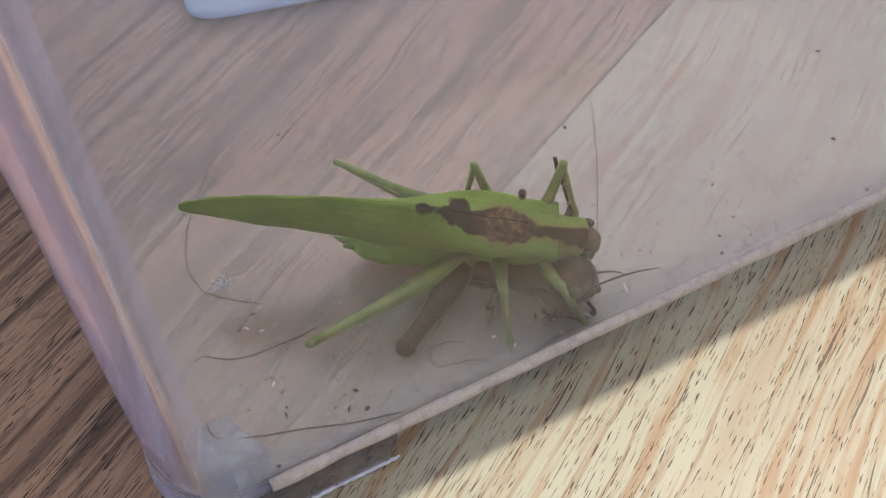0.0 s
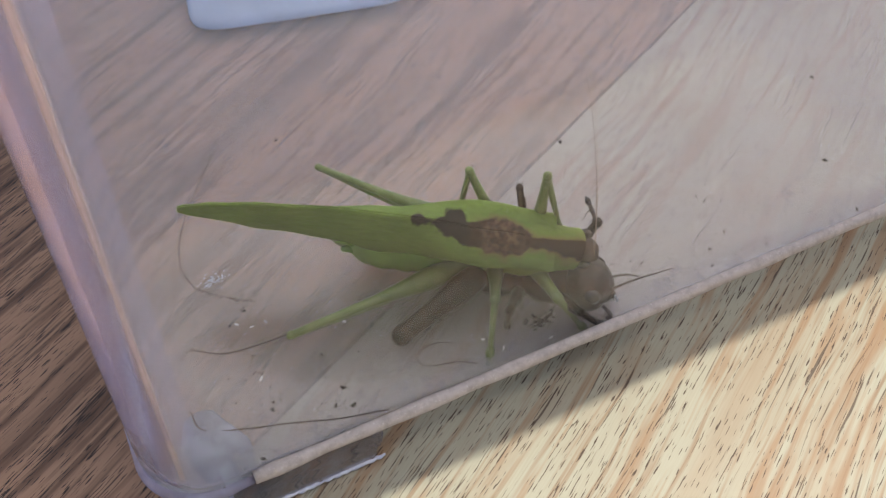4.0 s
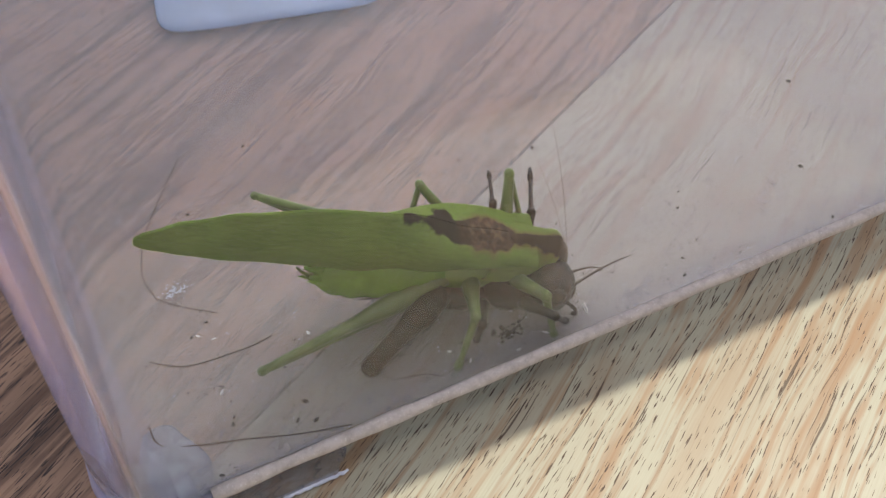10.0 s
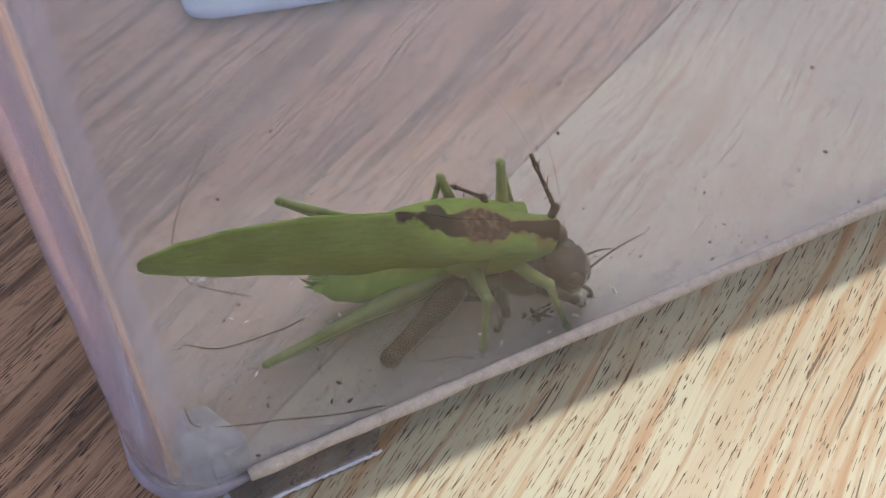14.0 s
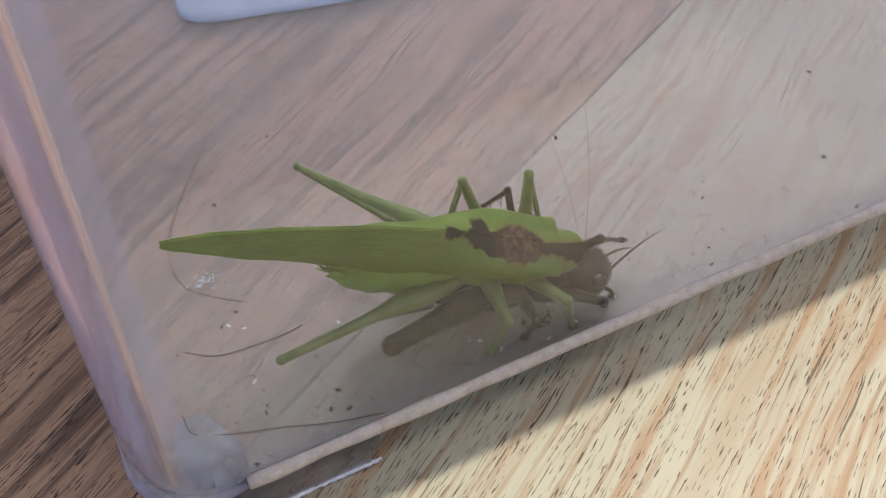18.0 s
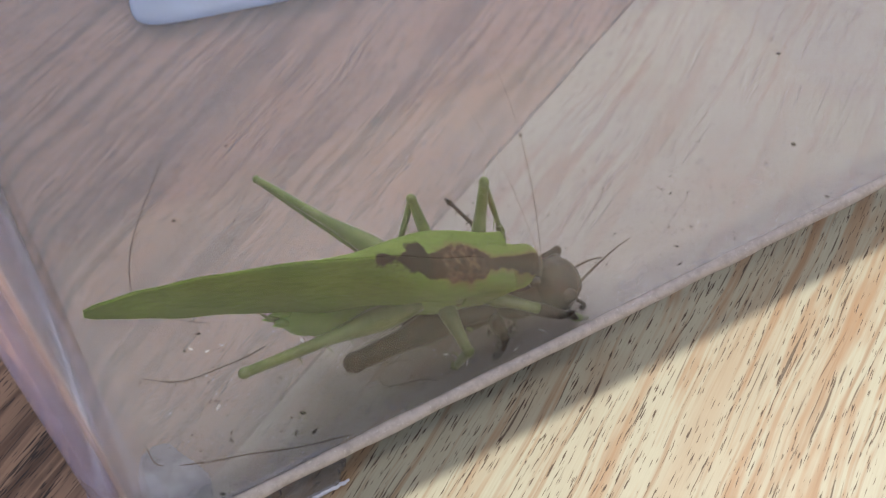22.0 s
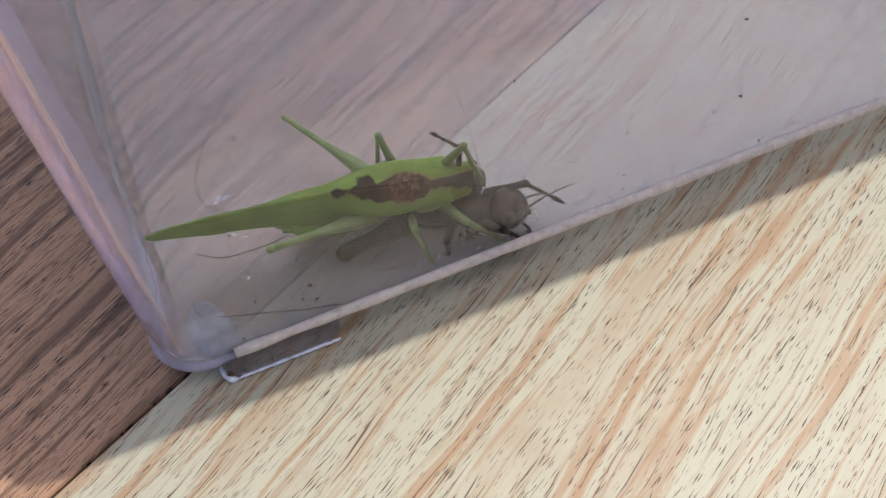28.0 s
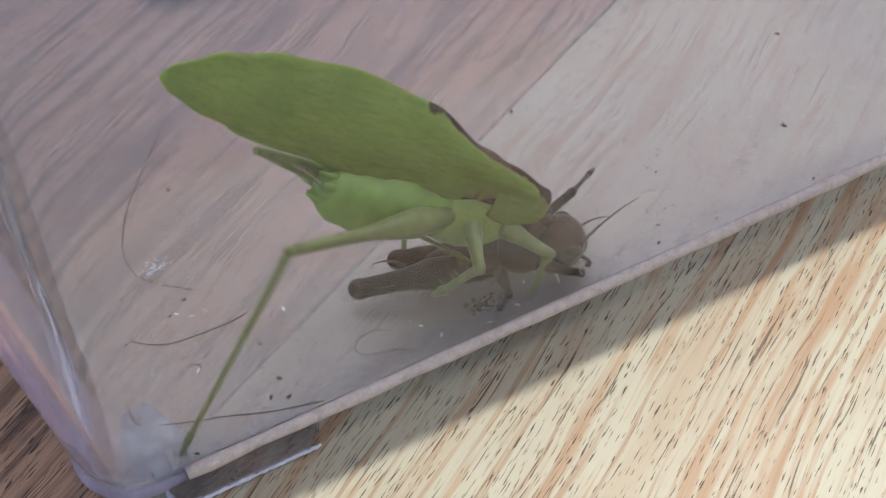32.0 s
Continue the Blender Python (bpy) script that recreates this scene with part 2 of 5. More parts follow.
def frosted(name, col, passing, glassy=0.0):
    m, nt, p = material(name)
    v = coords(nt)
    c = ramp(nt, noise_tex(nt, v, 80, 4), [(0.3, tuple(k * 0.92 for k in col)), (0.7, col)])
    nt.links.new(c, p.inputs["Base Color"])
    p.inputs["Roughness"].default_value = 0.3
    t = node(nt, "ShaderNodeBsdfTranslucent", {"Color": c})
    mx = node(nt, "ShaderNodeMixShader", {0: passing, 1: p.outputs[0], 2: t.outputs[0]})
    if glassy:
        g = node(nt, "ShaderNodeBsdfTransparent", {"Color": (0.97, 0.97, 1.0, 1)})
        mx = node(nt, "ShaderNodeMixShader", {0: glassy, 1: mx.outputs[0], 2: g.outputs[0]})
    nt.links.new(mx.outputs[0], nt.nodes["Material Output"].inputs[0])
    return m


CLOUDY = cloudy_plastic("lilac_glow_plastic", 0.6, (0.92, 0.90, 1.0), (0.78, 0.76, 0.95), 0.1)
# lilac veil painted on the corner stands for sky reflected in its curve
HAZY = cloudy_plastic("lilac_sheen_plastic", 0.28, (0.94, 0.92, 1.0), (0.66, 0.62, 0.88), 0.08)
WALL_HAZE = cloudy_plastic("faintly_hazy_plastic", 0.012, (0.90, 0.915, 0.98), (0.70, 0.72, 0.86), 0.05, 0.3, 60, 0.0)
COVE_HAZE = cloudy_plastic("softly_hazy_plastic", 0.05, (0.955, 0.95, 0.985), (0.70, 0.68, 0.78), 0.22, 0.5, 90, 0.0)
BOSS = cloudy_plastic("sky_blue_sheen_plastic", 1.0, (0.88, 0.92, 1.0), (0.66, 0.79, 1.0), 0.10, 0.85, 120)
CORNER = cloudy_plastic("sky_sheen_corner_plastic", 0.55, (0.92, 0.95, 1.0), (0.78, 0.86, 1.0), 0.15, 0.3, 230)
LID_PLASTIC = frosted("frosted_lid_plastic", (0.985, 0.98, 0.975), 0.97, 0.16)


def scuffed():
    m, nt, p = material("scuffed_plastic")
    v = coords(nt)
    n1, n2 = noise_tex(nt, v, 900, 4, 0.7), noise_tex(nt, v, 4000, 3)
    col = ramp(nt, n1, [(0.3, (0.46, 0.40, 0.36)), (0.6, (0.63, 0.56, 0.51))])
    col = mixc(nt, ramp(nt, n2, [(0.62, (0, 0, 0)), (0.7, (0.7, 0.7, 0.7))]), col, (0.76, 0.73, 0.69))
    nt.links.new(col, p.inputs["Base Color"])
    p.inputs["Roughness"].default_value = 0.55
    bump(nt, p, n2, 0.5, 0.0002)
    return m


def glinted():
    """Tan, faintly see-through streak painted as refracted sunlight, densest along its middle."""
    m, nt, p = material("tan_glint_plastic")
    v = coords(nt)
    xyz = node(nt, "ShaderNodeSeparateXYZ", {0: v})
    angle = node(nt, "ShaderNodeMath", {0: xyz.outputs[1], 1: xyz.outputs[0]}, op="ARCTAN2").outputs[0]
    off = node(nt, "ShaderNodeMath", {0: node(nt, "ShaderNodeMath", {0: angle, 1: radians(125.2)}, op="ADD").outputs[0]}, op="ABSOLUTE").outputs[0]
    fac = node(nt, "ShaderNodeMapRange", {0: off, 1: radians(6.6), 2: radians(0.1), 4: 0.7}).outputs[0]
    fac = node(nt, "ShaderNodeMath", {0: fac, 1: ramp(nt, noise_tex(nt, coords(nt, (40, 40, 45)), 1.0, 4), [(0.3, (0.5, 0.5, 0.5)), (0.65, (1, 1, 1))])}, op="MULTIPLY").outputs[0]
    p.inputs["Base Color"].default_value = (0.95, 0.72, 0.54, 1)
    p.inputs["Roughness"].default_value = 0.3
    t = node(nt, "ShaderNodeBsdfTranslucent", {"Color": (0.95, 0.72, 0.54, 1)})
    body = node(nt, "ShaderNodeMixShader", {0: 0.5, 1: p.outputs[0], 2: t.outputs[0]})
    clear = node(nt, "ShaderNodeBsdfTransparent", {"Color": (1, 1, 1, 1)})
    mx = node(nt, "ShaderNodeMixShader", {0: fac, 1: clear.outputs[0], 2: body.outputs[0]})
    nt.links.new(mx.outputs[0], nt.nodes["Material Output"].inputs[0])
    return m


GLINT = glinted()
SCUFF = scuffed()
FOOT_RIM = organic("bright_bluish_plastic", (0.85, 0.88, 0.98), (0.65, 0.66, 0.76), 0.3, 900, 4000)


def leaf_wing(name, c1, c2, patch=True):
    """Leaf-green forewing with faint veins; brown field along the back near its root."""
    m, nt, p = material(name)
    v = coords(nt)
    big, small = noise_tex(nt, v, 260, 4), noise_tex(nt, v, 2600, 3)
    col = mixc(nt, ramp(nt, big, [(0.3, (0, 0, 0)), (0.7, (1, 1, 1))]), c1, c2)
    vein = noise_tex(nt, coords(nt, (260, 900, 1900)), 1.0, 2)
    vmask = ramp(nt, vein, [(0.46, (0, 0, 0)), (0.5, (0.3, 0.3, 0.3)), (0.54, (0, 0, 0))])
    col = mixc(nt, vmask, col, tuple(k * 0.55 for k in c1))
    hair_veins = noise_tex(nt, coords(nt, (420, 3800, 3800)), 1.0, 3, 0.6)
    col = mixc(nt, ramp(nt, hair_veins, [(0.5, (0, 0, 0)), (0.68, (0.2, 0.2, 0.2))]), col, tuple(min(1, k * 1.3) for k in c2))
    col = mixc(nt, ramp(nt, hair_veins, [(0.34, (0.16, 0.16, 0.16)), (0.46, (0, 0, 0))]), col, tuple(k * 0.6 for k in c1))
    col = mixc(nt, 0.25, col, ramp(nt, small, [(0.3, (0.5, 0.5, 0.5)), (0.7, (1, 1, 1))]), "MULTIPLY")
    if patch:
        xyz = node(nt, "ShaderNodeSeparateXYZ", {0: v})
        wob = noise_tex(nt, v, 520, 3, 0.6)

        def lin(a, k, b):
            return node(nt, "ShaderNodeMath", {0: a, 1: k, 2: b}, op="MULTIPLY_ADD").outputs[0]

        # half width of the brown field and its drift to the left, by the length from the neck (in millimetres)
        length = lin(xyz.outputs[0], -1000, 0)
        along = lin(length, 0.05, 0.0)
        across = lin(xyz.outputs[1], 1000, 0)
        prof = [(0.0, 0.9), (0.08, 0.8), (0.17, 0.45), (0.25, 0.55), (0.30, 1.5), (0.38, 1.95), (0.46, 1.75), (0.53, 1.15), (0.60, 1.0), (0.66, 0.9), (0.72, 0.6), (0.81, 0.45), (0.85, 0.0)]
        width = ramp(nt, along, [(a, (b / 4,) * 3) for a, b in prof])
        drift = ramp(nt, along, [(0.0, (0.10,) * 3), (0.3, (0.08,) * 3), (0.42, (0.14,) * 3), (0.56, (0.04,) * 3), (0.66, (0.12,) * 3), (0.82, (0.24,) * 3)])
        dist = node(nt, "ShaderNodeMath", {0: node(nt, "ShaderNodeMath", {0: across, 1: lin(drift, 4.0, -1.0)}, op="SUBTRACT").outputs[0]}, op="ABSOLUTE").outputs[0]
        off = node(nt, "ShaderNodeMath", {0: lin(width, 4.0, 0.0), 1: dist}, op="SUBTRACT").outputs[0]
        # the hook: a lobe that stands out to the left
        hook = node(nt, "ShaderNodeVectorMath", {0: node(nt, "ShaderNodeCombineXYZ", {"X": lin(length, 1.0, -12.6), "Y": lin(across, 0.75, -0.45)}).outputs[0]}, op="LENGTH").outputs["Value"]
        off = node(nt, "ShaderNodeMath", {0: off, 1: lin(hook, -1.0, 0.95)}, op="MAXIMUM").outputs[0]
        off = node(nt, "ShaderNodeMath", {0: off, 1: lin(wob, 2.2, -1.05)}, op="ADD").outputs[0]
        mask = node(nt, "ShaderNodeMapRange", {0: off, 1: -0.1, 2: 0.22}).outputs[0]
        end = node(nt, "ShaderNodeMapRange", {0: length, 1: 17.5, 2: 16.8}).outputs[0]
        mask = node(nt, "ShaderNodeMath", {0: mask, 1: end}, op="MULTIPLY").outputs[0]
        fringe = node(nt, "ShaderNodeMapRange", {0: off, 1: -0.7, 2: 0.1}).outputs[0]
        fringe = node(nt, "ShaderNodeMath", {0: fringe, 1: node(nt, "ShaderNodeMapRange", {0: length, 1: 11.5, 2: 9.0}).outputs[0]}, op="MULTIPLY").outputs[0]
        col = mixc(nt, node(nt, "ShaderNodeMath", {0: fringe, 1: 0.7}, op="MULTIPLY").outputs[0], col, (0.42, 0.27, 0.13))
        brown = ramp(nt, noise_tex(nt, v, 1300, 4, 0.65), [(0.34, (0.07, 0.04, 0.027)), (0.5, (0.165, 0.085, 0.052)), (0.66, (0.34, 0.20, 0.12))])
        brown = mixc(nt, node(nt, "ShaderNodeMapRange", {0: length, 1: 8.4, 2: 11.8}).outputs[0], brown, (0.024, 0.016, 0.012))
        brown = mixc(nt, node(nt, "ShaderNodeMapRange", {0: length, 1: 7.0, 2: 3.2}).outputs[0], brown, (0.085, 0.05, 0.033))
        col = mixc(nt, mask, col, brown)
    nt.links.new(col, p.inputs["Base Color"])
    p.inputs["Roughness"].default_value = 0.5
    p.inputs["Specular IOR Level"].default_value = 0.3
    tr = node(nt, "ShaderNodeBsdfTranslucent", {"Color": col})
    mx = node(nt, "ShaderNodeMixShader", {0: 0.58, 1: p.outputs[0], 2: tr.outputs[0]})
    nt.links.new(mx.outputs[0], nt.nodes["Material Output"].inputs[0])
    h = node(nt, "ShaderNodeMath", {0: vmask, 1: small}, op="ADD").outputs[0]
    bump(nt, p, h, 0.35, 0.00012)
    return m


WING = leaf_wing("leaf_green_wing", (0.31, 0.50, 0.095), (0.42, 0.61, 0.135))
GREEN = organic("green_skin", (0.24, 0.38, 0.08), (0.32, 0.46, 0.105), 0.4, 500, 3500, 0.4, 0.3, 0.1)
BELLY = organic("bright_green_skin", (0.23, 0.43, 0.065), (0.17, 0.34, 0.05), 0.2, 350, 3000, 0.5, 0.2, 0.1)
LEG_GREEN = organic("pale_green_skin", (0.155, 0.225, 0.068), (0.23, 0.30, 0.11), 0.28, 700, 4000, 0.4, 0.3, 0.1)
SADDLE = leaf_wing("saddle_skin", (0.36, 0.52, 0.10), (0.46, 0.60, 0.15))
KBROWN = organic("warm_brown_skin", (0.035, 0.02, 0.013), (0.15, 0.09, 0.055), 0.45, 700, 3500)
CRICKET = organic("dark_brown_shell", (0.005, 0.003, 0.002), (0.045, 0.024, 0.018), 0.42, 1100, 3000, 0.25, 0.4)
CRICKET_DARK = organic("black_brown_shell", (0.008, 0.004, 0.003), (0.07, 0.036, 0.027), 0.34, 900, 3000, 0.3, 0.4)
CRICKET_PALE = organic("pale_brown_shell", (0.10, 0.064, 0.046), (0.05, 0.031, 0.024), 0.45, 600, 3000)
FEELER = organic("straw_brown_skin", (0.30, 0.22, 0.16), (0.40, 0.31, 0.24), 0.5, 600, 3000)
EYE = organic("glossy_eye", (0.03, 0.02, 0.015), (0.06, 0.04, 0.03), 0.12, 900, 5000, 0.6, 0.05)
HAIR = organic("dark_hair", (0.07, 0.055, 0.05), (0.14, 0.11, 0.09), 0.5)
DIRT = organic("dark_dirt", (0.02, 0.017, 0.016), (0.05, 0.043, 0.038), 0.8)
CRUMB = organic("pale_crumb", (0.8, 0.78, 0.74), (0.88, 0.87, 0.85), 0.6)
SMEAR = organic("dried_smear", (0.50, 0.52, 0.60), (0.62, 0.65, 0.76), 0.6)
PLASTER = organic("warm_plaster", (0.38, 0.31, 0.25), (0.46, 0.38, 0.31), 0.85, 4, 60)
GROUND = organic("ground_stone", (0.28, 0.25, 0.22), (0.36, 0.33, 0.29), 0.85, 3, 40)


# ---- mesh helpers
def part(name, bm, mat, parent, label="", turn=True):
    me = bpy.data.meshes.new(name)
    if turn:
        bmesh.ops.recalc_face_normals(bm, faces=bm.faces)
    bm.to_mesh(me)
    bm.free()
    me.materials.append(mat)
    for f in me.polygons:
        f.use_smooth = True
    ob = new(name, me)
    ob.parent = parent
    if label:
        tagged(ob, label)
    return ob


def thing(name, label, category, group="", kind="", at=None):
    e = new(name)
    e.empty_display_size = 0.005
    if at is not None:
        e.matrix_world = at
    return tagged(e, label, category, group, kind)


def tube(bm, pts, radii, seg=8, flat=1.0):
    """A round, tapering rod through the points, closed at both ends."""
    pts = [Vector(p) for p in pts]
    rings = []
    for i, p in enumerate(pts):
        d = (pts[min(i + 1, len(pts) - 1)] - pts[max(i - 1, 0)]).normalized()
        ref = Vector((0, 0, 1)) if abs(d.z) < 0.9 else Vector((0, 1, 0))
        a = d.cross(ref).normalized()
        b = a.cross(d)
        r = radii[i] if hasattr(radii, "__len__") else radii
        rings.append([bm.verts.new(p + a * r * math.cos(k * 2 * math.pi / seg) * flat + b * r * math.sin(k * 2 * math.pi / seg)) for k in range(seg)])
    for r0, r1 in zip(rings, rings[1:]):
        for k in range(seg):
            bm.faces.new((r0[k], r0[(k + 1) % seg], r1[(k + 1) % seg], r1[k]))
    bm.faces.new(rings[0][::-1])
    bm.faces.new(rings[-1])
    return bm


def blob(bm, centre, size, turn=(0, 0, 0), seg=20, ring=12, shape=None):
    """An ellipsoid with half sizes, reshaped by shape(x, y, z) on the unit ball."""
    m = Matrix.Translation(centre) @ Euler([radians(a) for a in turn]).to_matrix().to_4x4()
    ret = bmesh.ops.create_uvsphere(bm, u_segments=seg, v_segments=ring, radius=1)
    for v in ret["verts"]:
        x, y, z = v.co.z, v.co.x, v.co.y
        if shape:
            x, y, z = shape(x, y, z)
        v.co = m @ Vector((x * size[0], y * size[1], z * size[2]))
    return bm


def wear(bm, depth, size, seed=0):
    """Push the surface in and out unevenly, as on a shrivelled or gnawed shell; millimetres."""
    bm.normal_update()
    for v in bm.verts:
        v.co += v.normal * depth * MM * (noise.noise(v.co * (1000 / size) + Vector((seed, 0, 0))) + 0.5 * noise.noise(v.co * (2600 / size) + Vector((0, seed, 0))))
    return bm


def spine(p0, p1, sag, n=8):
    p0, p1 = Vector(p0), Vector(p1)
    return [p0.lerp(p1, i / n) + Vector(sag) * (4 * (i / n) * (1 - i / n)) for i in range(n + 1)]


MM = 0.001


def mmv(*p):
    return Vector(p) * MM


# ---- table top of oiled boards, and the ground under it
GAP = Matrix.Translation((-0.0196, -0.0062, 0)) @ Matrix.Rotation(math.atan2(47.6, 95.4), 4, "Z")


def board(name, y0, y1, mat, parent, x0=-0.62, x1=0.70):
    bm = bmesh.new()
    bmesh.ops.create_cube(bm, size=1)
    for v in bm.verts:
        v.co = Vector(((x0 + x1) / 2 + v.co.x * (x1 - x0), (y0 + y1) / 2 + v.co.y * (y1 - y0), -0.012 + v.co.z * 0.024))
    bmesh.ops.bevel(bm, geom=bm.edges[:], offset=0.00015, segments=2, affect="EDGES")
    ob = part(name, bm, mat, parent)
    for f in ob.data.polygons:
        f.use_smooth = False
    return ob


table = thing("table", "table top of pale and brown oiled boards laid side by side", "table", kind="structure", at=GAP)
w, gap = 0.115, 0.0004
edge = 0.0
for i in range(4):
    board("board", edge + gap / 2 + i * w, edge - gap / 2 + (i + 1) * w, WOOD_BROWN if i != 2 else WOOD_PALE, table)
for i in range(4):
    board("board", edge + gap / 2 - (i + 1) * w, edge - gap / 2 - i * w, WOOD_PALE if i != 2 else WOOD_BROWN, table)
for sx, sy in ((-0.55, -0.4), (0.62, -0.4), (-0.55, 0.4), (0.62, 0.4)):
    bm = bmesh.new()
    bmesh.ops.create_cube(bm, size=1)
    for v in bm.verts:
        v.co = Vector((sx + v.co.x * 0.06, sy + v.co.y * 0.06, -0.384 + v.co.z * 0.72))
    bmesh.ops.bevel(bm, geom=bm.edges[:], offset=0.004, segments=2, affect="EDGES")
    part("leg", bm, WOOD_BROWN, table)
bm = bmesh.new()
bmesh.ops.create_grid(bm, x_segments=40, y_segments=40, size=400)
for v in bm.verts:
    v.co.z = -0.744
tagged(part("ground", bm, GROUND, None), "plain stone-coloured ground under the table", "ground", kind="structure")

# unseen plain warm wall added behind the camera to cut sky and bounce light
bm = bmesh.new()
bmesh.ops.create_cube(bm, size=1)
for v in bm.verts:
    v.co = Vector((v.co.x * 6, -0.85 + v.co.y * 0.12, -0.12 + v.co.z * 1.25))
bmesh.ops.bevel(bm, geom=bm.edges[:], offset=0.01, segments=2, affect="EDGES")
tagged(part("sky_block_wall", bm, PLASTER, None), "unseen plain warm plaster wall added to cut sky light", "wall", kind="structure")

# ---- clear box
BX0, BX1, BY0, BY1, BTOP = -0.0052, 0.150, 0.0, 0.100, 0.066
FLOOR = 0.0034


def ring_xy(inset, r, n=8):
    x0, x1, y0, y1 = BX0 + inset, BX1 - inset, BY0 + inset, BY1 - inset
    r = max(r - inset, 0.0008)
    out = []
    for cx, cy, a0 in ((x1 - r, y1 - r, 0), (x0 + r, y1 - r, 90), (x0 + r, y0 + r, 180), (x1 - r, y0 + r, 270)):
        for k in range(n + 1):
            a = radians(a0 + 90 * k / n)
            out.append((cx + r * math.cos(a), cy + r * math.sin(a)))
    return out


def lathe_rings(bm, profile, r, n=8):
    rings = [[bm.verts.new((x, y, z)) for x, y in ring_xy(i, r, n)] for i, z in profile]
    for a, b in zip(rings, rings[1:]):
        m = len(a)
        for k in range(m):
            bm.faces.new((a[k], a[(k + 1) % m], b[(k + 1) % m], b[k]))
    return rings


box = thing("plastic_box", "clear scuffed plastic box with rounded corners on small feet", "box")
bm = bmesh.new()
prof = [(0.0026, 0.0018), (0.0013, 0.0020), (0.0005, 0.0025), (0.0001, 0.0034), (0, 0.005), (0, 0.0056), (0, BTOP - 0.0006), (0, BTOP),
        (0.0013, BTOP), (0.0013, BTOP - 0.0006), (0.0013, 0.0112), (0.0013, 0.0040), (0.00135, 0.0038), (0.0014, 0.0037), (0.0016, 0.00356), (0.0018, 0.00345), (0.0022, FLOOR)]
COVE = [(0.0013, 0.0105), (0.00145, 0.0082), (0.0018, 0.0064), (0.0025, 0.0050), (0.0036, 0.0040), (0.0054, FLOOR)]
rings = lathe_rings(bm, prof, 0.0065, 24)
# the side wall runs into the floor in a wide cove
for ring, (dx, z) in zip(rings[-6:], COVE):
    for v in ring:
        if v.co.x < BX0 + 0.008:
            k = min(max(min(v.co.y - 0.0008, BY1 - 0.0008 - v.co.y) / 0.006, 0), 1)
            k = k * k * (3 - 2 * k)
            v.co.x += (BX0 + dx - v.co.x) * k
            v.co.z += (z - v.co.z) * k
bm.faces.new(rings[0][::-1])
bm.faces.new(rings[-1])
bmesh.ops.recalc_face_normals(bm, faces=bm.faces)
front = bm.copy()


def on_front(f):
    c = f.calc_center_median()
    return c.y < 0.0016 and f.calc_area() > 1e-4 and abs(f.normal.y) > 0.9


bmesh.ops.delete(front, geom=[f for f in front.faces if not on_front(f)], context="FACES")
bmesh.ops.delete(bm, geom=[f for f in bm.faces if on_front(f)], context="FACES")
tub = part("tub", bm, PLASTIC, box, turn=False)
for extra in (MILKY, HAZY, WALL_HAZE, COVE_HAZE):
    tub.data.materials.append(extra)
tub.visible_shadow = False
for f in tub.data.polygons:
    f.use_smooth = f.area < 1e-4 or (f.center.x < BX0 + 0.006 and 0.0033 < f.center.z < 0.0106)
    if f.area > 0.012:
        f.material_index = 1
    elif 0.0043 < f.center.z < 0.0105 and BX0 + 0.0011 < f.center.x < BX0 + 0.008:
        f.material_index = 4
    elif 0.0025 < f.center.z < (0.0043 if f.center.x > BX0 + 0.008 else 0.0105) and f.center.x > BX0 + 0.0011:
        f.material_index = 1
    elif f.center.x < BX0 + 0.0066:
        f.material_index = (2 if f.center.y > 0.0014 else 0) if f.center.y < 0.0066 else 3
panel = part("front_panel", front, FRONT_PLASTIC, box, "clear front wall, hazier along its foot", turn=False)
for f in panel.data.polygons:
    f.use_smooth = False

# added strip inside the rounded corner; its tan imitates refracted sunlit wood
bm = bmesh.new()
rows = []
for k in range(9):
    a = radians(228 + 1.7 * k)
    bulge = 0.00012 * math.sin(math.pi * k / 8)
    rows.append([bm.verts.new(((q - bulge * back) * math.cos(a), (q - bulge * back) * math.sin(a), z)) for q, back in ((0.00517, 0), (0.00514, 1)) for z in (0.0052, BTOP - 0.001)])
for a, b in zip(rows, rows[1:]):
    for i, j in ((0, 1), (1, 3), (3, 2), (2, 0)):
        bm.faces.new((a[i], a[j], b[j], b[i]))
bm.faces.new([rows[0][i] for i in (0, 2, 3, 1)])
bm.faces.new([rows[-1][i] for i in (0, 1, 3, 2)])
glint = part("corner_glint", bm, GLINT, box, "soft tan strip imitating refracted sunlight in the corner")
glint.location = (BX0 + 0.0065, 0.0065, 0)
glint.visible_shadow = False


def strip(name, p0, p1, r, mat, parent, label):
    bm = bmesh.new()
    pts = [Vector(p0).lerp(Vector(p1), i / 60) + Vector((0, 0, 0.00006 * noise.noise(Vector((i * 0.7, 3, 1))))) for i in range(61)]
    return part(name, tube(bm, pts, [r * (0.9 + 0.25 * noise.noise(Vector((i * 0.45, 0, 0)))) for i in range(61)], 12, 1.1), mat, parent, label)


strip("scuffed_edge", (0.0040, 0.0, 0.0039), (BX1 - 0.007, 0.0, 0.0039), 0.00084, SCUFF, box, "whitish scuffed lower edge")


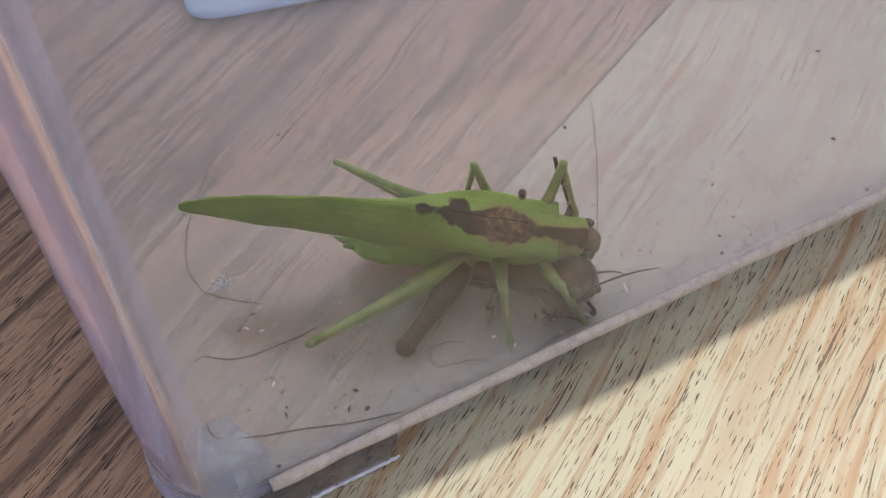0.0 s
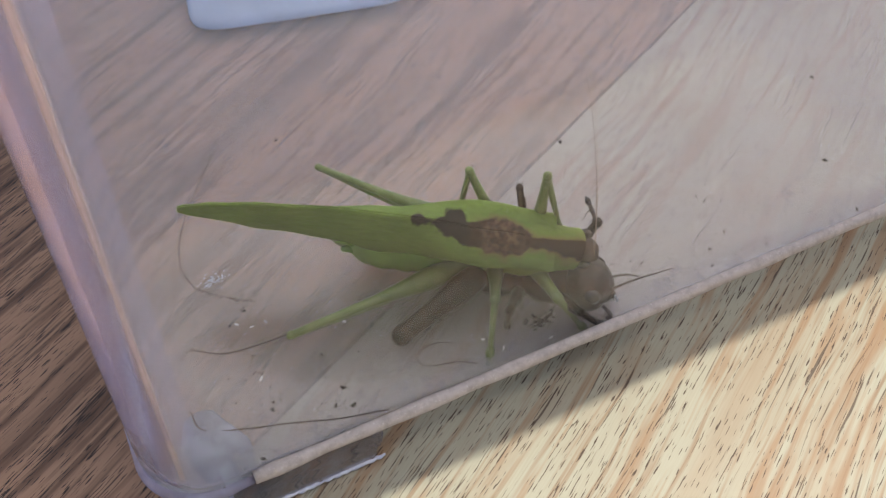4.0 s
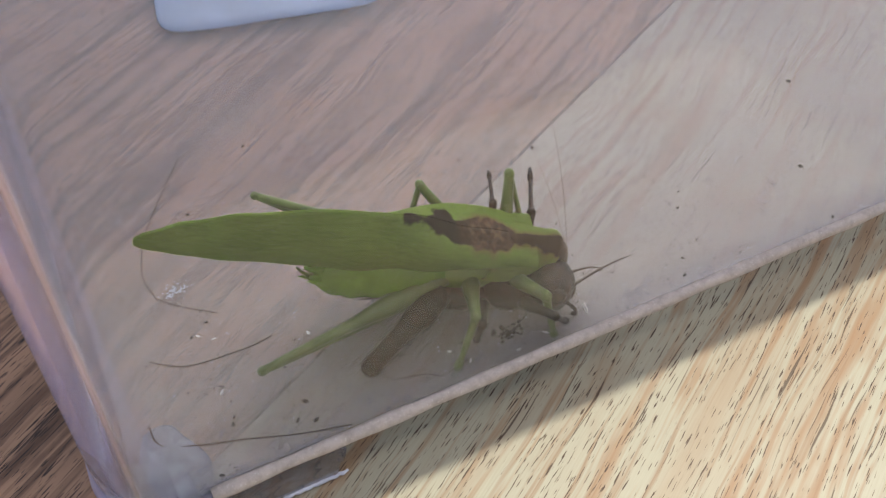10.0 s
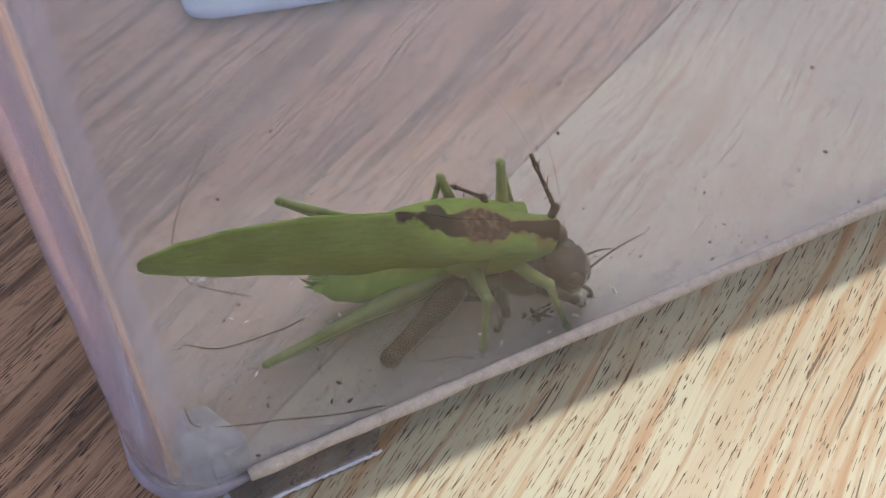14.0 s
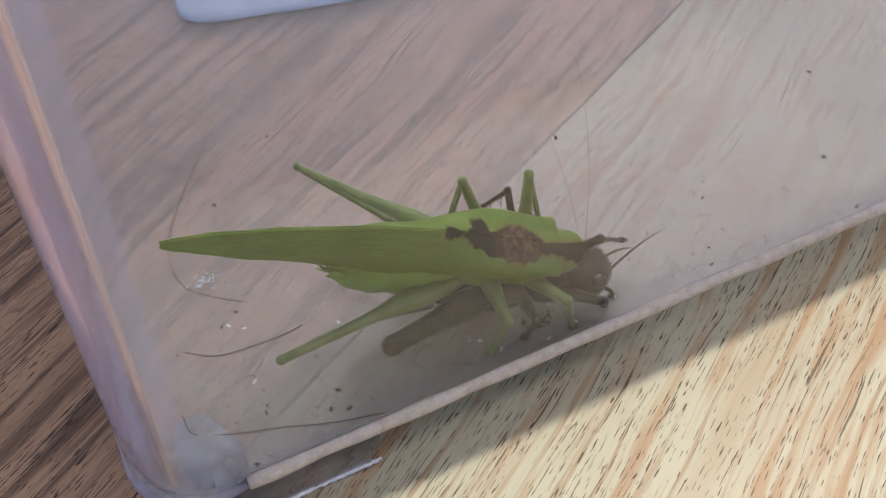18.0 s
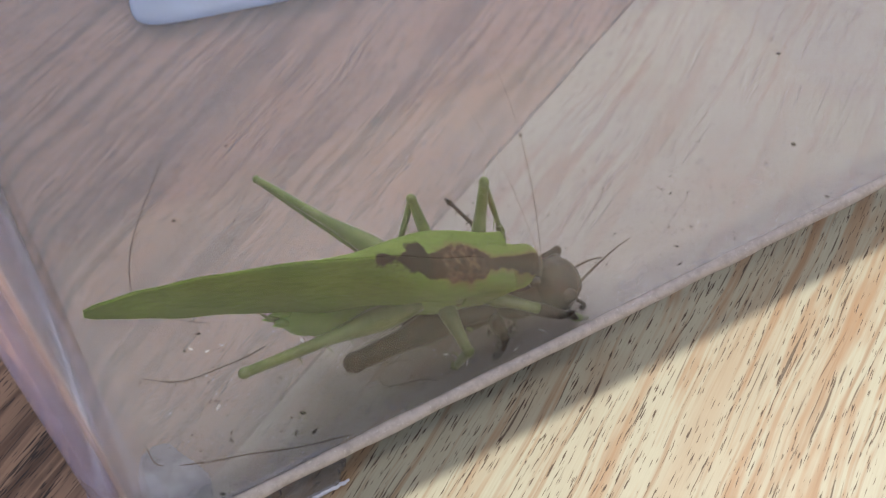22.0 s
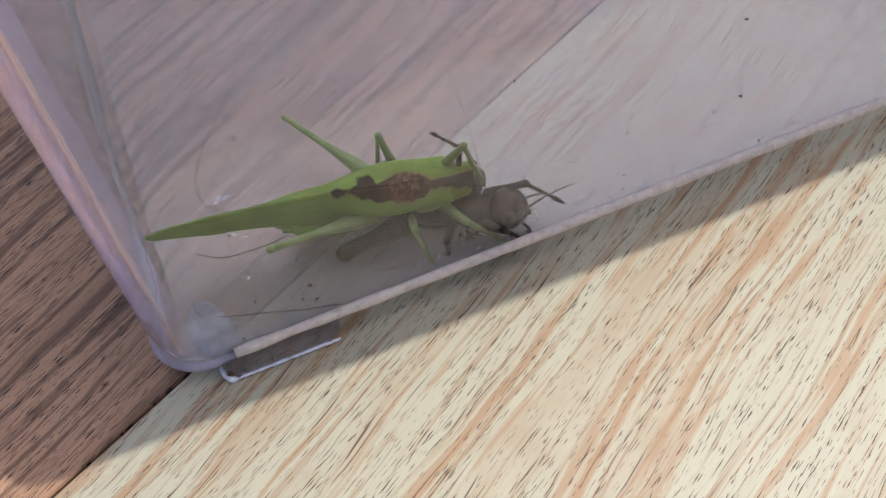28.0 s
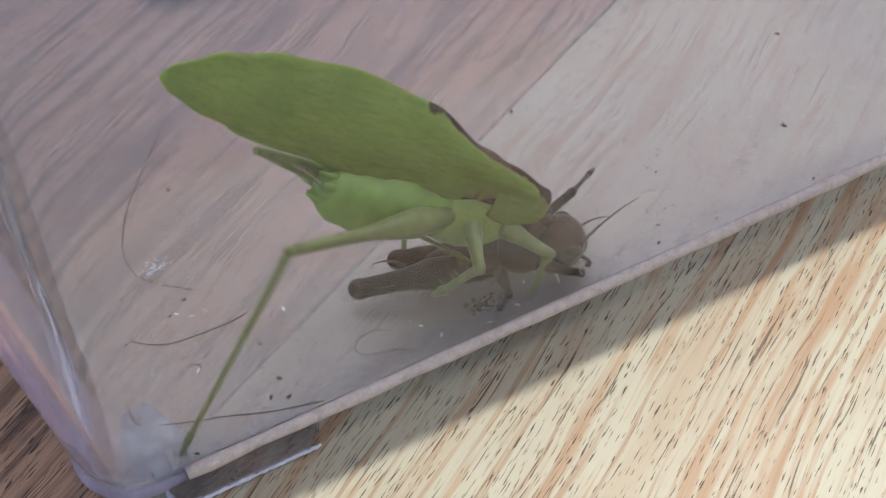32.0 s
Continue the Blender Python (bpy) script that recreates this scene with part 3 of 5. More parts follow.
def foot(x0, x1, y0, y1):
    bm = bmesh.new()
    bmesh.ops.create_cube(bm, size=1)
    for v in bm.verts:
        k = 1.0 if v.co.z > 0 else 0.96
        v.co = Vector(((x0 + x1) / 2 + v.co.x * (x1 - x0) * k, (y0 + y1) / 2 + v.co.y * (y1 - y0) * k, 0.00105 + v.co.z * 0.0021))
    bmesh.ops.bevel(bm, geom=[e for e in bm.edges if abs(e.verts[0].co.z - e.verts[1].co.z) > 0.001], offset=0.0011, segments=4, affect="EDGES")
    bmesh.ops.bevel(bm, geom=[e for e in bm.edges if e.calc_face_angle(0) > 1.0], offset=0.0003, segments=2, affect="EDGES")
    f = part("foot", bm, PLASTIC_EDGE, box, "small clear moulded foot")
    f.visible_shadow = False
    return f


foot(0.0017, 0.0172, -0.0014, 0.0025)
foot(BX1 - 0.022, BX1 - 0.0065, -0.0014, 0.0025)
foot(0.0017, 0.0172, BY1 - 0.0025, BY1 + 0.0014)
foot(BX1 - 0.022, BX1 - 0.0065, BY1 - 0.0025, BY1 + 0.0014)

# bright uneven rim round the foot's lower edge
bm = bmesh.new()
track = [Vector((0.0016, 0.0010, 0)), Vector((0.0016, -0.0004, 0)), Vector((0.0020, -0.0010, 0)), Vector((0.0028, -0.00135, 0)), Vector((0.0166, -0.00135, 0))]
pts = []
for p, q in zip(track, track[1:]):
    n = max(3, int((q - p).length / 0.00016))
    pts += [p.lerp(q, k / n) for k in range(n)]
pts.append(track[-1])
pts = [p + Vector((0, -0.00012 * abs(math.sin(i * 0.55)) - 0.0001 * noise.noise(Vector((i * 0.3, 1, 4))), 0.00034)) for i, p in enumerate(pts)]
tube(bm, pts, [0.00017 + 0.00004 * abs(math.sin(i * 0.55 + 1)) + 0.00016 * noise.noise(Vector((i * 0.17, 7, 2))) + (0.00016 if i < 18 else 0) for i in range(len(pts))], 8)
part("foot_rim", bm, FOOT_RIM, box, "bright scalloped rim of the foot")

# thicker rounded base corner, coloured lilac in place of its bluish glow
bm = bmesh.new()
r0 = 0.0060
pts = [Vector((0.0052, 0.0004, 0.0031))]
for k in range(13):
    a = radians(270 - 90 * k / 12)
    pts.append(Vector((BX0 + 0.0003 + r0 + r0 * math.cos(a), 0.0003 + r0 + r0 * math.sin(a), 0.0031)))
pts += [Vector((BX0 + 0.0003, 0.0065 + 0.003 * k, 0.0031)) for k in range(1, 6)]
part("corner_edge", tube(bm, pts, [0.0005] + [0.00075] * 13 + [0.0006, 0.0005, 0.0004, 0.0002, 0.0001], 10), CLOUDY, box, "lower edge coloured lilac like the glow in the corner")

# raised boss in the box corner, over the hollow foot; coloured like reflected sky
bm = bmesh.new()
blob(bm, (0.0019, 0.0053, FLOOR - 0.00005), (0.0027, 0.0050, 0.00026), (0, 0, 10), 40, 24, lambda x, y, z: (math.copysign(abs(x) ** 0.8, x), math.copysign(abs(y) ** 0.8, y), z))
for v in bm.verts:
    v.co.x += 0.0006 * noise.noise(v.co * 300)
    v.co.z += 0.00008 * noise.noise(v.co * 700) if v.co.z > FLOOR else 0
part("corner_boss", bm, CORNER, box, "moulded corner boss, coloured bluish white like reflected sky")
# rear boss, its bluish white colour standing for sky reflected there
bm = bmesh.new()
blob(bm, (0.0378, 0.0763, FLOOR), (0.0160, 0.0100, 0.0016), (0, 0, -13), 64, 32, lambda x, y, z: (math.copysign(abs(x) ** 0.3, x), math.copysign(abs(y) ** 0.3, y), math.copysign(abs(z) ** 0.7, z)))
part("rear_boss", bm, BOSS, box, "moulded boss on the box floor, coloured like reflected sky")

# unseen frosted lid, added to shade the table and diffuse sun inside the box
lid = thing("box_lid", "unseen frosted plastic lid added over the clear box", "lid")
bm = bmesh.new()
rings = lathe_rings(bm, [(0.0, BTOP + 0.0002), (0.0, BTOP + 0.0018), (0.0006, BTOP + 0.0024), (0.003, BTOP + 0.0026)], 0.0065, 10)
bm.faces.new(rings[0][::-1])
bm.faces.new(rings[-1])
part("plate", bm, LID_PLASTIC, lid)

# ---- katydid; its origin is the neck, x forward, z along the back
katydid = thing("katydid", "leaf-green katydid with a brown back crouched on a cricket", "katydid")


def smooth(x):
    x = min(max(x, 0.0), 1.0)
    return x * x * (3 - 2 * x)


def interp(x, stops):
    for (x0, y0), (x1, y1) in zip(stops, stops[1:]):
        if x <= x1:
            return y0 + (y1 - y0) * smooth((x - x0) / (x1 - x0)) if x > x0 else y0
    return stops[-1][1]


WTOP = [(0, 1.5), (6, 2.9), (14, 5.3), (22, 5.9), (29, 5.0), (34, 3.5), (37.4, 1.6), (38.6, 0.2)]
WBOT = [(0, -1.6), (5, -2.2), (12, -2.5), (20, -3.0), (28, -2.8), (34, -2.2), (37.4, -1.3), (38.6, -0.4)]
WOUT = [(0, 2.9), (8, 3.3), (16, 2.3), (26, 1.0), (34, 0.5), (38.6, 0.15)]


def wing(side):
    """One forewing: a thin shell folded along the back and hanging down the flank."""
    bm = bmesh.new()
    nx, ns = 44, 16
    layers = []
    for lay in (0, 1):
        grid = []
        for i in range(nx + 1):
            u = i / nx
            L = 38.6 * u ** 0.9
            top, bot, out = interp(L, WTOP), interp(L, WBOT), interp(L, WOUT)
            row = []
            for j in range(ns + 1):
                s = j / ns
                # quarter circle over the back, then down the flank
                bend = smooth(min(s / 0.45, 1))
                y = (0.12 + out * math.sin(bend * math.pi / 2)) * (1 - 0.42 * max(0, s - 0.45) / 0.55)
                z = top - (top - bot) * (0.16 * bend + 0.84 * max(0, s - 0.25) / 0.75)
                # towards the tip the two wings close into a steep roof
                steep = smooth((L - 7) / 11)
                y += (out * math.sin(min(s / 0.75, 1) * math.pi / 2) * (1 - 0.3 * max(0, s - 0.75) / 0.25) + 0.12 - y) * steep
                z += (top - (top - bot) * s ** 0.9 - z) * steep
                y += 0.10 * math.sin(L * 0.9 + s * 5) * s
                y -= lay * 0.12
                z -= lay * 0.06
                if L > 37 and lay:
                    y = max(y, 0.02)
                row.append(bm.verts.new(mmv(-2.4 - L, side * y, z)))
            grid.append(row)
        layers.append(grid)
    a, b = layers
    for i in range(nx):
        for j in range(ns):
            bm.faces.new((a[i][j], a[i + 1][j], a[i + 1][j + 1], a[i][j + 1]))
            bm.faces.new((b[i][j], b[i][j + 1], b[i + 1][j + 1], b[i + 1][j]))
    rim = [(i, 0) for i in range(nx)] + [(nx, j) for j in range(ns)] + [(nx - i, ns) for i in range(nx)] + [(0, ns - j) for j in range(ns)]
    for (i0, j0), (i1, j1) in zip(rim, rim[1:] + rim[:1]):
        bm.faces.new((a[i0][j0], b[i0][j0], b[i1][j1], a[i1][j1]))
    return part("forewing", bm, WING, katydid)


wing(-1)
wing(1)
# hind wing tip that peeps out below
bm = bmesh.new()
blob(bm, mmv(-23, 0, -1.6), mmv(11.5, 0.5, 1.5), (0, -4, 0), 16, 12)
part("hindwing", bm, BELLY, katydid)


# abdomen in overlapping rings
def abdomen_shape(x, y, z):
    k = (1 - 0.25 * max(x, 0) + 0.03 * math.cos(x * 24)) * (1 + 0.55 * max(-x - 0.3, 0) ** 1.2)
    return x, y * k, z * k


bm = bmesh.new()
blob(bm, mmv(-15.4, 0, -4.8), mmv(8.8, 3.3, 3.6), (0, -6, 0), 28, 40, abdomen_shape)
for k in range(9):
    a = radians(-150 + 40 * k)
    root = mmv(-22.8, 1.5 * math.cos(a), -5.0 + 1.5 * math.sin(a))
    tube(bm, [root, root + mmv(-0.9 - 0.3 * (k % 3), 0.1 * math.cos(a), 0.1 * math.sin(a)), root + mmv(-1.6 - 0.7 * (k % 2), 0.2 * math.cos(a), 0.1)], [0.5 * MM, 0.3 * MM, 0.04 * MM], 6)
abdomen = part("abdomen", bm, BELLY, katydid, "glossy bright green abdomen")
for sy in (-1, 1):
    bm = bmesh.new()
    tube(bm, spine(mmv(-23.2, sy * 0.7, -5.3), mmv(-25.6, sy * 0.5, -4.4), mmv(0, sy * 0.5, 0)), [0.35 * MM * (1 - 0.09 * i) for i in range(9)], 8)
    part("cercus", bm, LEG_GREEN, katydid)
bm = bmesh.new()
blob(bm, mmv(-7.8, 0, -3.9), mmv(5.8, 2.8, 3.5), (0, -6, 0), 24, 16)
part("thorax", bm, GREEN, katydid)

# saddle over the neck
bm = bmesh.new()
nx, ns = 18, 22
shell = []
for lay in (0, 1):
    grid = []
    for i in range(nx + 1):
        u = i / nx
        row = []
        for j in range(ns + 1):
            a = math.pi * (j / ns - 0.5) * 1.30
            rad = 2.15 + 0.95 * smooth(u * 1.3) - 0.18 * lay
            low = 1.0 + 0.22 * math.cos(a * 1.2)
            lobe = 0.7 * math.sin(u * math.pi) * abs(math.sin(a)) ** 3
            x = 0.5 - 7.0 * u + 0.9 * math.cos(a) - 0.7 - (0.8 * math.cos(a) if u > 0.8 else 0) * (u - 0.8) * 5
            row.append(bm.verts.new(mmv(x, rad * math.sin(a) * 1.02, -1.55 + rad * math.cos(a) * low - lobe)))
        grid.append(row)
    shell.append(grid)
a, b = shell
for i in range(nx):
    for j in range(ns):
        bm.faces.new((a[i][j], a[i + 1][j], a[i + 1][j + 1], a[i][j + 1]))
        bm.faces.new((b[i][j], b[i][j + 1], b[i + 1][j + 1], b[i + 1][j]))
rim = [(i, 0) for i in range(nx)] + [(nx, j) for j in range(ns)] + [(nx - i, ns) for i in range(nx)] + [(0, ns - j) for j in range(ns)]
for (i0, j0), (i1, j1) in zip(rim, rim[1:] + rim[:1]):
    bm.faces.new((a[i0][j0], b[i0][j0], b[i1][j1], a[i1][j1]))
part("pronotum", bm, SADDLE, katydid, "green saddle-shaped neck shield with a brown top")

bm = bmesh.new()
blob(bm, mmv(0.4, 0, -2.8), mmv(2.0, 1.9, 2.5), (0, 30, 0), 40, 28)
wear(bm, 0.2, 1.2, 8)
khead = part("head", bm, KBROWN, katydid, "brownish head bent downwards")
for sy in (-1, 1):
    bm = bmesh.new()
    blob(bm, mmv(1.0, sy * 1.7, -1.6), mmv(0.75, 0.55, 0.75), (0, 0, 0), 14, 10)
    part("eye", bm, EYE, khead)
    bm = bmesh.new()
    tip = mmv(-1.0, 33.5, -13.0) if sy > 0 else mmv(-4.1, 23.2, 8.8)
    pts = spine(mmv(1.9, sy * 0.6, -1.0), tip, mmv(1, 1, 2), 24)
    tube(bm, pts, [0.042 * MM * (1 - 0.022 * i) for i in range(25)], 5)
    part("antenna", bm, FEELER, khead)


def limb(name, parent, length, r0, r1, mat, bulge=0.0, spines=0):
    """A limb piece along its own x, thick at the root, with a small joint at the end."""
    bm = bmesh.new()
    n = 14
    pts = [mmv(length * i / n, 0, 0) for i in range(n + 1)]
    rad = [(r0 + (r1 - r0) * (i / n) + bulge * math.exp(-((i / n - 0.25) / 0.2) ** 2)) * MM for i in range(n + 1)]
    tube(bm, pts, rad, 10, 0.8)
    blob(bm, mmv(length, 0, 0), mmv(r1 * 1.08, r1 * 0.95, r1 * 1.08), (0, 0, 0), 10, 8)
    for k in range(spines):
        x = length * (0.25 + 0.7 * k / max(spines - 1, 1))
        tube(bm, [mmv(x, 0, 0), mmv(x + 0.6, 0.25 * (-1) ** k, -0.35 - r1), mmv(x + 0.9, 0.4 * (-1) ** k, -0.9 - r1)], [0.08 * MM, 0.06 * MM, 0.01 * MM], 5)
    return part(name, bm, mat, parent)


def leg(parent, l1, l2, r, mat, bulge=0.0, spines=4, tarsus=2.0, taper=0.6):
    femur = limb("femur", parent, l1, r, r * taper, mat, bulge)
    tibia = limb("tibia", femur, l2, r * 0.5, r * 0.34, mat, 0, spines)
    bm = bmesh.new()
    tube(bm, [mmv(0, 0, 0), mmv(tarsus * 0.4, 0, -0.05), mmv(tarsus * 0.5, 0, 0.05), mmv(tarsus, 0, -0.1)], [r * 0.42 * MM, r * 0.5 * MM, r * 0.35 * MM, r * 0.3 * MM], 8)
    # the foot rides on the shin's end
    for v in bm.verts:
        v.co.x += l2 * MM
    for f in bm.faces:
        f.smooth = True
    me = tibia.data
    b2 = bmesh.new()
    b2.from_mesh(me)
    tmp = bpy.data.meshes.new("foot_piece")
    bm.to_mesh(tmp)
    bm.free()
    b2.from_mesh(tmp)
    b2.to_mesh(me)
    b2.free()
    bpy.data.meshes.remove(tmp)
    return femur, tibia, l1, l2


K_HIND_R = leg(katydid, 21, 24, 0.9, LEG_GREEN, 0.75, 6, 3.0)
K_HIND_L = leg(katydid, 20, 24, 0.75, LEG_GREEN, 0.65, 6, 3.0)
K_FORE_R = leg(katydid, 6.0, 5.4, 1.05, LEG_GREEN, 0.2, 4)
K_FORE_L = leg(katydid, 8.4, 6.5, 0.9, LEG_GREEN, 0.2, 4)
K_MID_R = leg(katydid, 5.6, 5.2, 1.05, LEG_GREEN, 0.2, 4)
K_MID_L = leg(katydid, 7.8, 6.5, 0.85, LEG_GREEN, 0.2, 4)

# ---- cricket; its origin lies under the head, x forward
cricket = thing("cricket", "dark brown cricket held down under a green katydid", "cricket")


def ringed(x, y, z):
    k = 1 - 0.12 * max(-x, 0) - 0.2 * max(-x, 0) ** 2 + 0.03 * math.cos(x * 26)
    return x, y * k, z * k


bm = bmesh.new()
blob(bm, mmv(-10.4, 0, 2.0), mmv(5.7, 2.0, 1.7), (0, 4, 0), 28, 40, ringed)
wear(bm, 0.15, 1.5, 5)
part("abdomen", bm, CRICKET, cricket)
for sy in (-1, 1):
    bm = bmesh.new()
    blob(bm, mmv(-9.6, sy * 0.8, 2.6), mmv(4.8, 1.25, 1.0), (sy * 18, 4, sy * -2), 20, 18)
    part("wing_cover", bm, CRICKET_DARK, cricket)
bm = bmesh.new()
blob(bm, mmv(-4.2, 0, 2.6), mmv(2.8, 2.5, 2.15), (0, 0, 0), 24, 18, lambda x, y, z: (max(min(x, 0.8), -0.85) * 1.1, y, z * 0.95))
part("pronotum", bm, CRICKET, cricket)
bm = bmesh.new()
blob(bm, mmv(0, 0, 0), mmv(2.55, 2.75, 2.7), (0, 20, 0), 48, 32)
wear(bm, 0.22, 1.3, 3)
chead = part("head", bm, CRICKET_DARK, cricket, "round glossy black-brown head")
chead.location = mmv(0, 0, 3.05)
for sy in (-1, 1):
    bm = bmesh.new()
    blob(bm, mmv(0.6, sy * 2.25, 0.8), mmv(0.9, 0.65, 1.0), (0, 0, 0), 14, 10)
    part("eye", bm, EYE, chead)
    bm = bmesh.new()
    pts = spine(mmv(2.2, sy * 0.9, 0.6), mmv(8.6 if sy < 0 else 5.5, sy * -0.4 + 1.5, 2.2 if sy < 0 else 1.0), mmv(0, 0, 0.5), 10)
    tube(bm, pts, [0.17 * MM * (1 - 0.07 * i) for i in range(11)], 6)
    part("antenna", bm, HAIR, chead)
    bm = bmesh.new()
    tube(bm, spine(mmv(1.8, sy * 1.0, -1.8), mmv(2.6, sy * 1.5, -3.0), mmv(0.5, sy * 0.3, 0), 6), 0.22 * MM, 6)
    blob(bm, mmv(2.6, sy * 1.5, -3.0), mmv(0.35, 0.3, 0.35), (0, 0, 0), 8, 6)
    part("palp", bm, CRICKET_PALE, chead)
bm = bmesh.new()
blob(bm, mmv(2.15, 0, -0.6), mmv(0.5, 1.3, 1.0), (0, 20, 0), 14, 10)
part("face_plate", bm, CRICKET_PALE, chead, "paler brown face")
for sy in (-1, 1):
    bm = bmesh.new()
    tube(bm, spine(mmv(-16.4, sy * 0.9, 2.6), mmv(-19.6, sy * 1.6, 3.0), mmv(0, sy * 0.3, 0.3), 6), [0.22 * MM * (1 - 0.13 * i) for i in range(7)], 6)
    part("cercus", bm, HAIR, cricket)
C_HIND_R = leg(cricket, 10.5, 9.0, 1.45, CRICKET, 0.5, 6, 2.0, 0.8)
C_HIND_L = leg(cricket, 10.5, 9.0, 1.4, CRICKET, 0.3, 6, 2.0, 0.84)
C_MID_R = leg(cricket, 5.0, 5.0, 0.85, CRICKET, 0.1, 3)
C_MID_L = leg(cricket, 8.0, 5.2, 0.62, CRICKET, 0.12, 4, 1.5, 0.75)
C_FORE_R = leg(cricket, 4.5, 5.0, 0.9, CRICKET, 0.1, 3)
C_FORE_L = leg(cricket, 5.6, 4.9, 0.7, CRICKET, 0.12, 4, 1.9, 0.8)

# ---- litter on the box floor
TOPF = FLOOR * 1000


def hair(label, pts, r=0.09):
    bm = bmesh.new()
    ctrl = [mmv(x, y, TOPF + 0.12 + z) for x, y, z in pts]
    fine = []
    ends = [ctrl[0] * 2 - ctrl[1]] + ctrl + [ctrl[-1] * 2 - ctrl[-2]]
    for p0, p, q, q1 in zip(ends, ends[1:], ends[2:], ends[3:]):
        for k in range(8):
            s = k / 8
            fine.append(0.5 * (2 * p + (q - p0) * s + (2 * p0 - 5 * p + 4 * q - q1) * s * s + (3 * p - p0 - 3 * q + q1) * s ** 3))
    fine.append(ctrl[-1])
    tube(bm, fine, [r * MM * (1 + 0.3 * noise.noise(Vector((i * 0.3, r * 90, 0)))) for i in range(len(fine))], 6)
    ob = part("hair", bm, HAIR, None)
    return tagged(ob, label, "hair", "hairs on the box floor")


hair("dark bent hair lying on the clear box floor", [(3.2, 17.8, 0), (6.6, 15.6, 0), (12.4, 14.8, 0.4), (15.2, 14.7, 0.9)], 0.07)
hair("long dark wavy hair lying in the box corner", [(0.9, 10.4, 0.3), (1.4, 7.9, 0), (5.3, 6.1, 0), (9.0, 4.9, 0), (13.5, 3.2, 0), (18.4, 1.9, 0)], 0.07)
hair("short dark hair beside a pale smear", [(6.2, 25.5, 0), (8.2, 23.4, 0), (9.8, 22.0, 0), (11.4, 20.8, 0)], 0.05)
hair("thin pale-ended hair lying on the box floor", [(15.1, 45.7, 0), (10.6, 39.5, 0), (7.6, 34.7, 0), (5.8, 29.5, 0), (6.2, 25.5, 0)], 0.05)
hair("thin curled hair near the front wall", [(27.6, 6.3, 0), (26.0, 7.1, 0), (24.4, 6.9, 0), (23.5, 5.9, 0.1), (23.9, 4.8, 0.2), (25.4, 4.3, 0.1), (27.2, 3.9, 0), (28.6, 2.9, 0)], 0.045)


def crumb(name, x, y, size, mat, label, category, seed):
    bm = bmesh.new()
    blob(bm, (0, 0, 0), (size[0] * MM, size[1] * (0.55 + seed % 5 * 0.13) * MM, size[2] * MM), (0, 0, seed * 47 % 180), 12, 8)
    for v in bm.verts:
        v.co *= 1 + 0.6 * noise.noise(v.co * 5000 + Vector((seed, 0, 0)))
    ob = part(name, bm, mat, None)
    ob.location = mmv(x, y, TOPF + size[2] * 0.75)
    return tagged(ob, label, category, name + "s on the box floor")


for k, (x, y, s) in enumerate(((9.9, 20.2, 0.38), (8.6, 7.9, 0.3), (8.2, 7.1, 0.36), (15.4, 6.4, 0.42), (15.5, 4.0, 0.4), (13.9, 4.7, 0.45), (15.1, 11.1, 0.3), (5.5, 2.3, 0.36), (5.2, 9.5, 0.2), (7.9, 19.0, 0.24),
                               (8.2, 12.2, 0.2), (8.5, 11.9, 0.22), (8.8, 11.7, 0.2), (53.3, 27.8, 0.45), (88.6, 23.6, 0.42), (64.5, 13.6, 0.26), (62.9, 11.5, 0.36), (62.4, 17.3, 0.24), (79.7, 10.5, 0.45), (54.2, 9.8, 0.22), (64.9, 2.7, 0.38),
                               (61.9, 6.5, 0.26), (58.9, 5.0, 0.3), (57.7, 2.9, 0.34), (77.5, 2.4, 0.36), (33.0, 34.0, 0.3), (13.0, 36.0, 0.36), (22.5, 44.0, 0.34), (12.8, 5.6, 0.2))):
    crumb("dirt_speck", x, y, (s * 0.66, s * 0.48, s * 0.3), DIRT, "tiny dark dirt speck on the clear floor", "dirt", k)
for k, (x, y, s) in enumerate(((45.8, 3.8, 0.55), (8.6, 18.8, 0.3), (9.9, 17.8, 0.24), (8.5, 11.1, 0.34), (18.8, 14.1, 0.3), (40.5, 3.0, 0.35), (37.0, 2.4, 0.25), (32.0, 3.4, 0.3), (42.5, 5.2, 0.2), (30.6, 5.4, 0.22))):
    crumb("pale_crumb", x, y, (s, s * 0.45, s * 0.4), CRUMB, "small whitish crumb on the clear floor", "crumb", k + 40)


# a smear of many thin bluish white flakes
rng = random.Random(5)


def flakes(bm, count, spot, sizes):
    for _ in range(count):
        x, y = spot()
        s, a, n = rng.uniform(*sizes) * MM, rng.uniform(0, 6.28), rng.randint(4, 6)
        z = FLOOR + 0.00006 + rng.uniform(0, 0.00006)
        top = [bm.verts.new((x * MM + s * rng.uniform(0.5, 1) * math.cos(a + 6.283 * k / n), y * MM + s * rng.uniform(0.3, 0.7) * math.sin(a + 6.283 * k / n), z)) for k in range(n)]
        low = [bm.verts.new((v.co.x, v.co.y, FLOOR)) for v in top]
        bm.faces.new(top)
        for k in range(n):
            bm.faces.new((top[k], low[k], low[(k + 1) % n], top[(k + 1) % n]))
    return bm


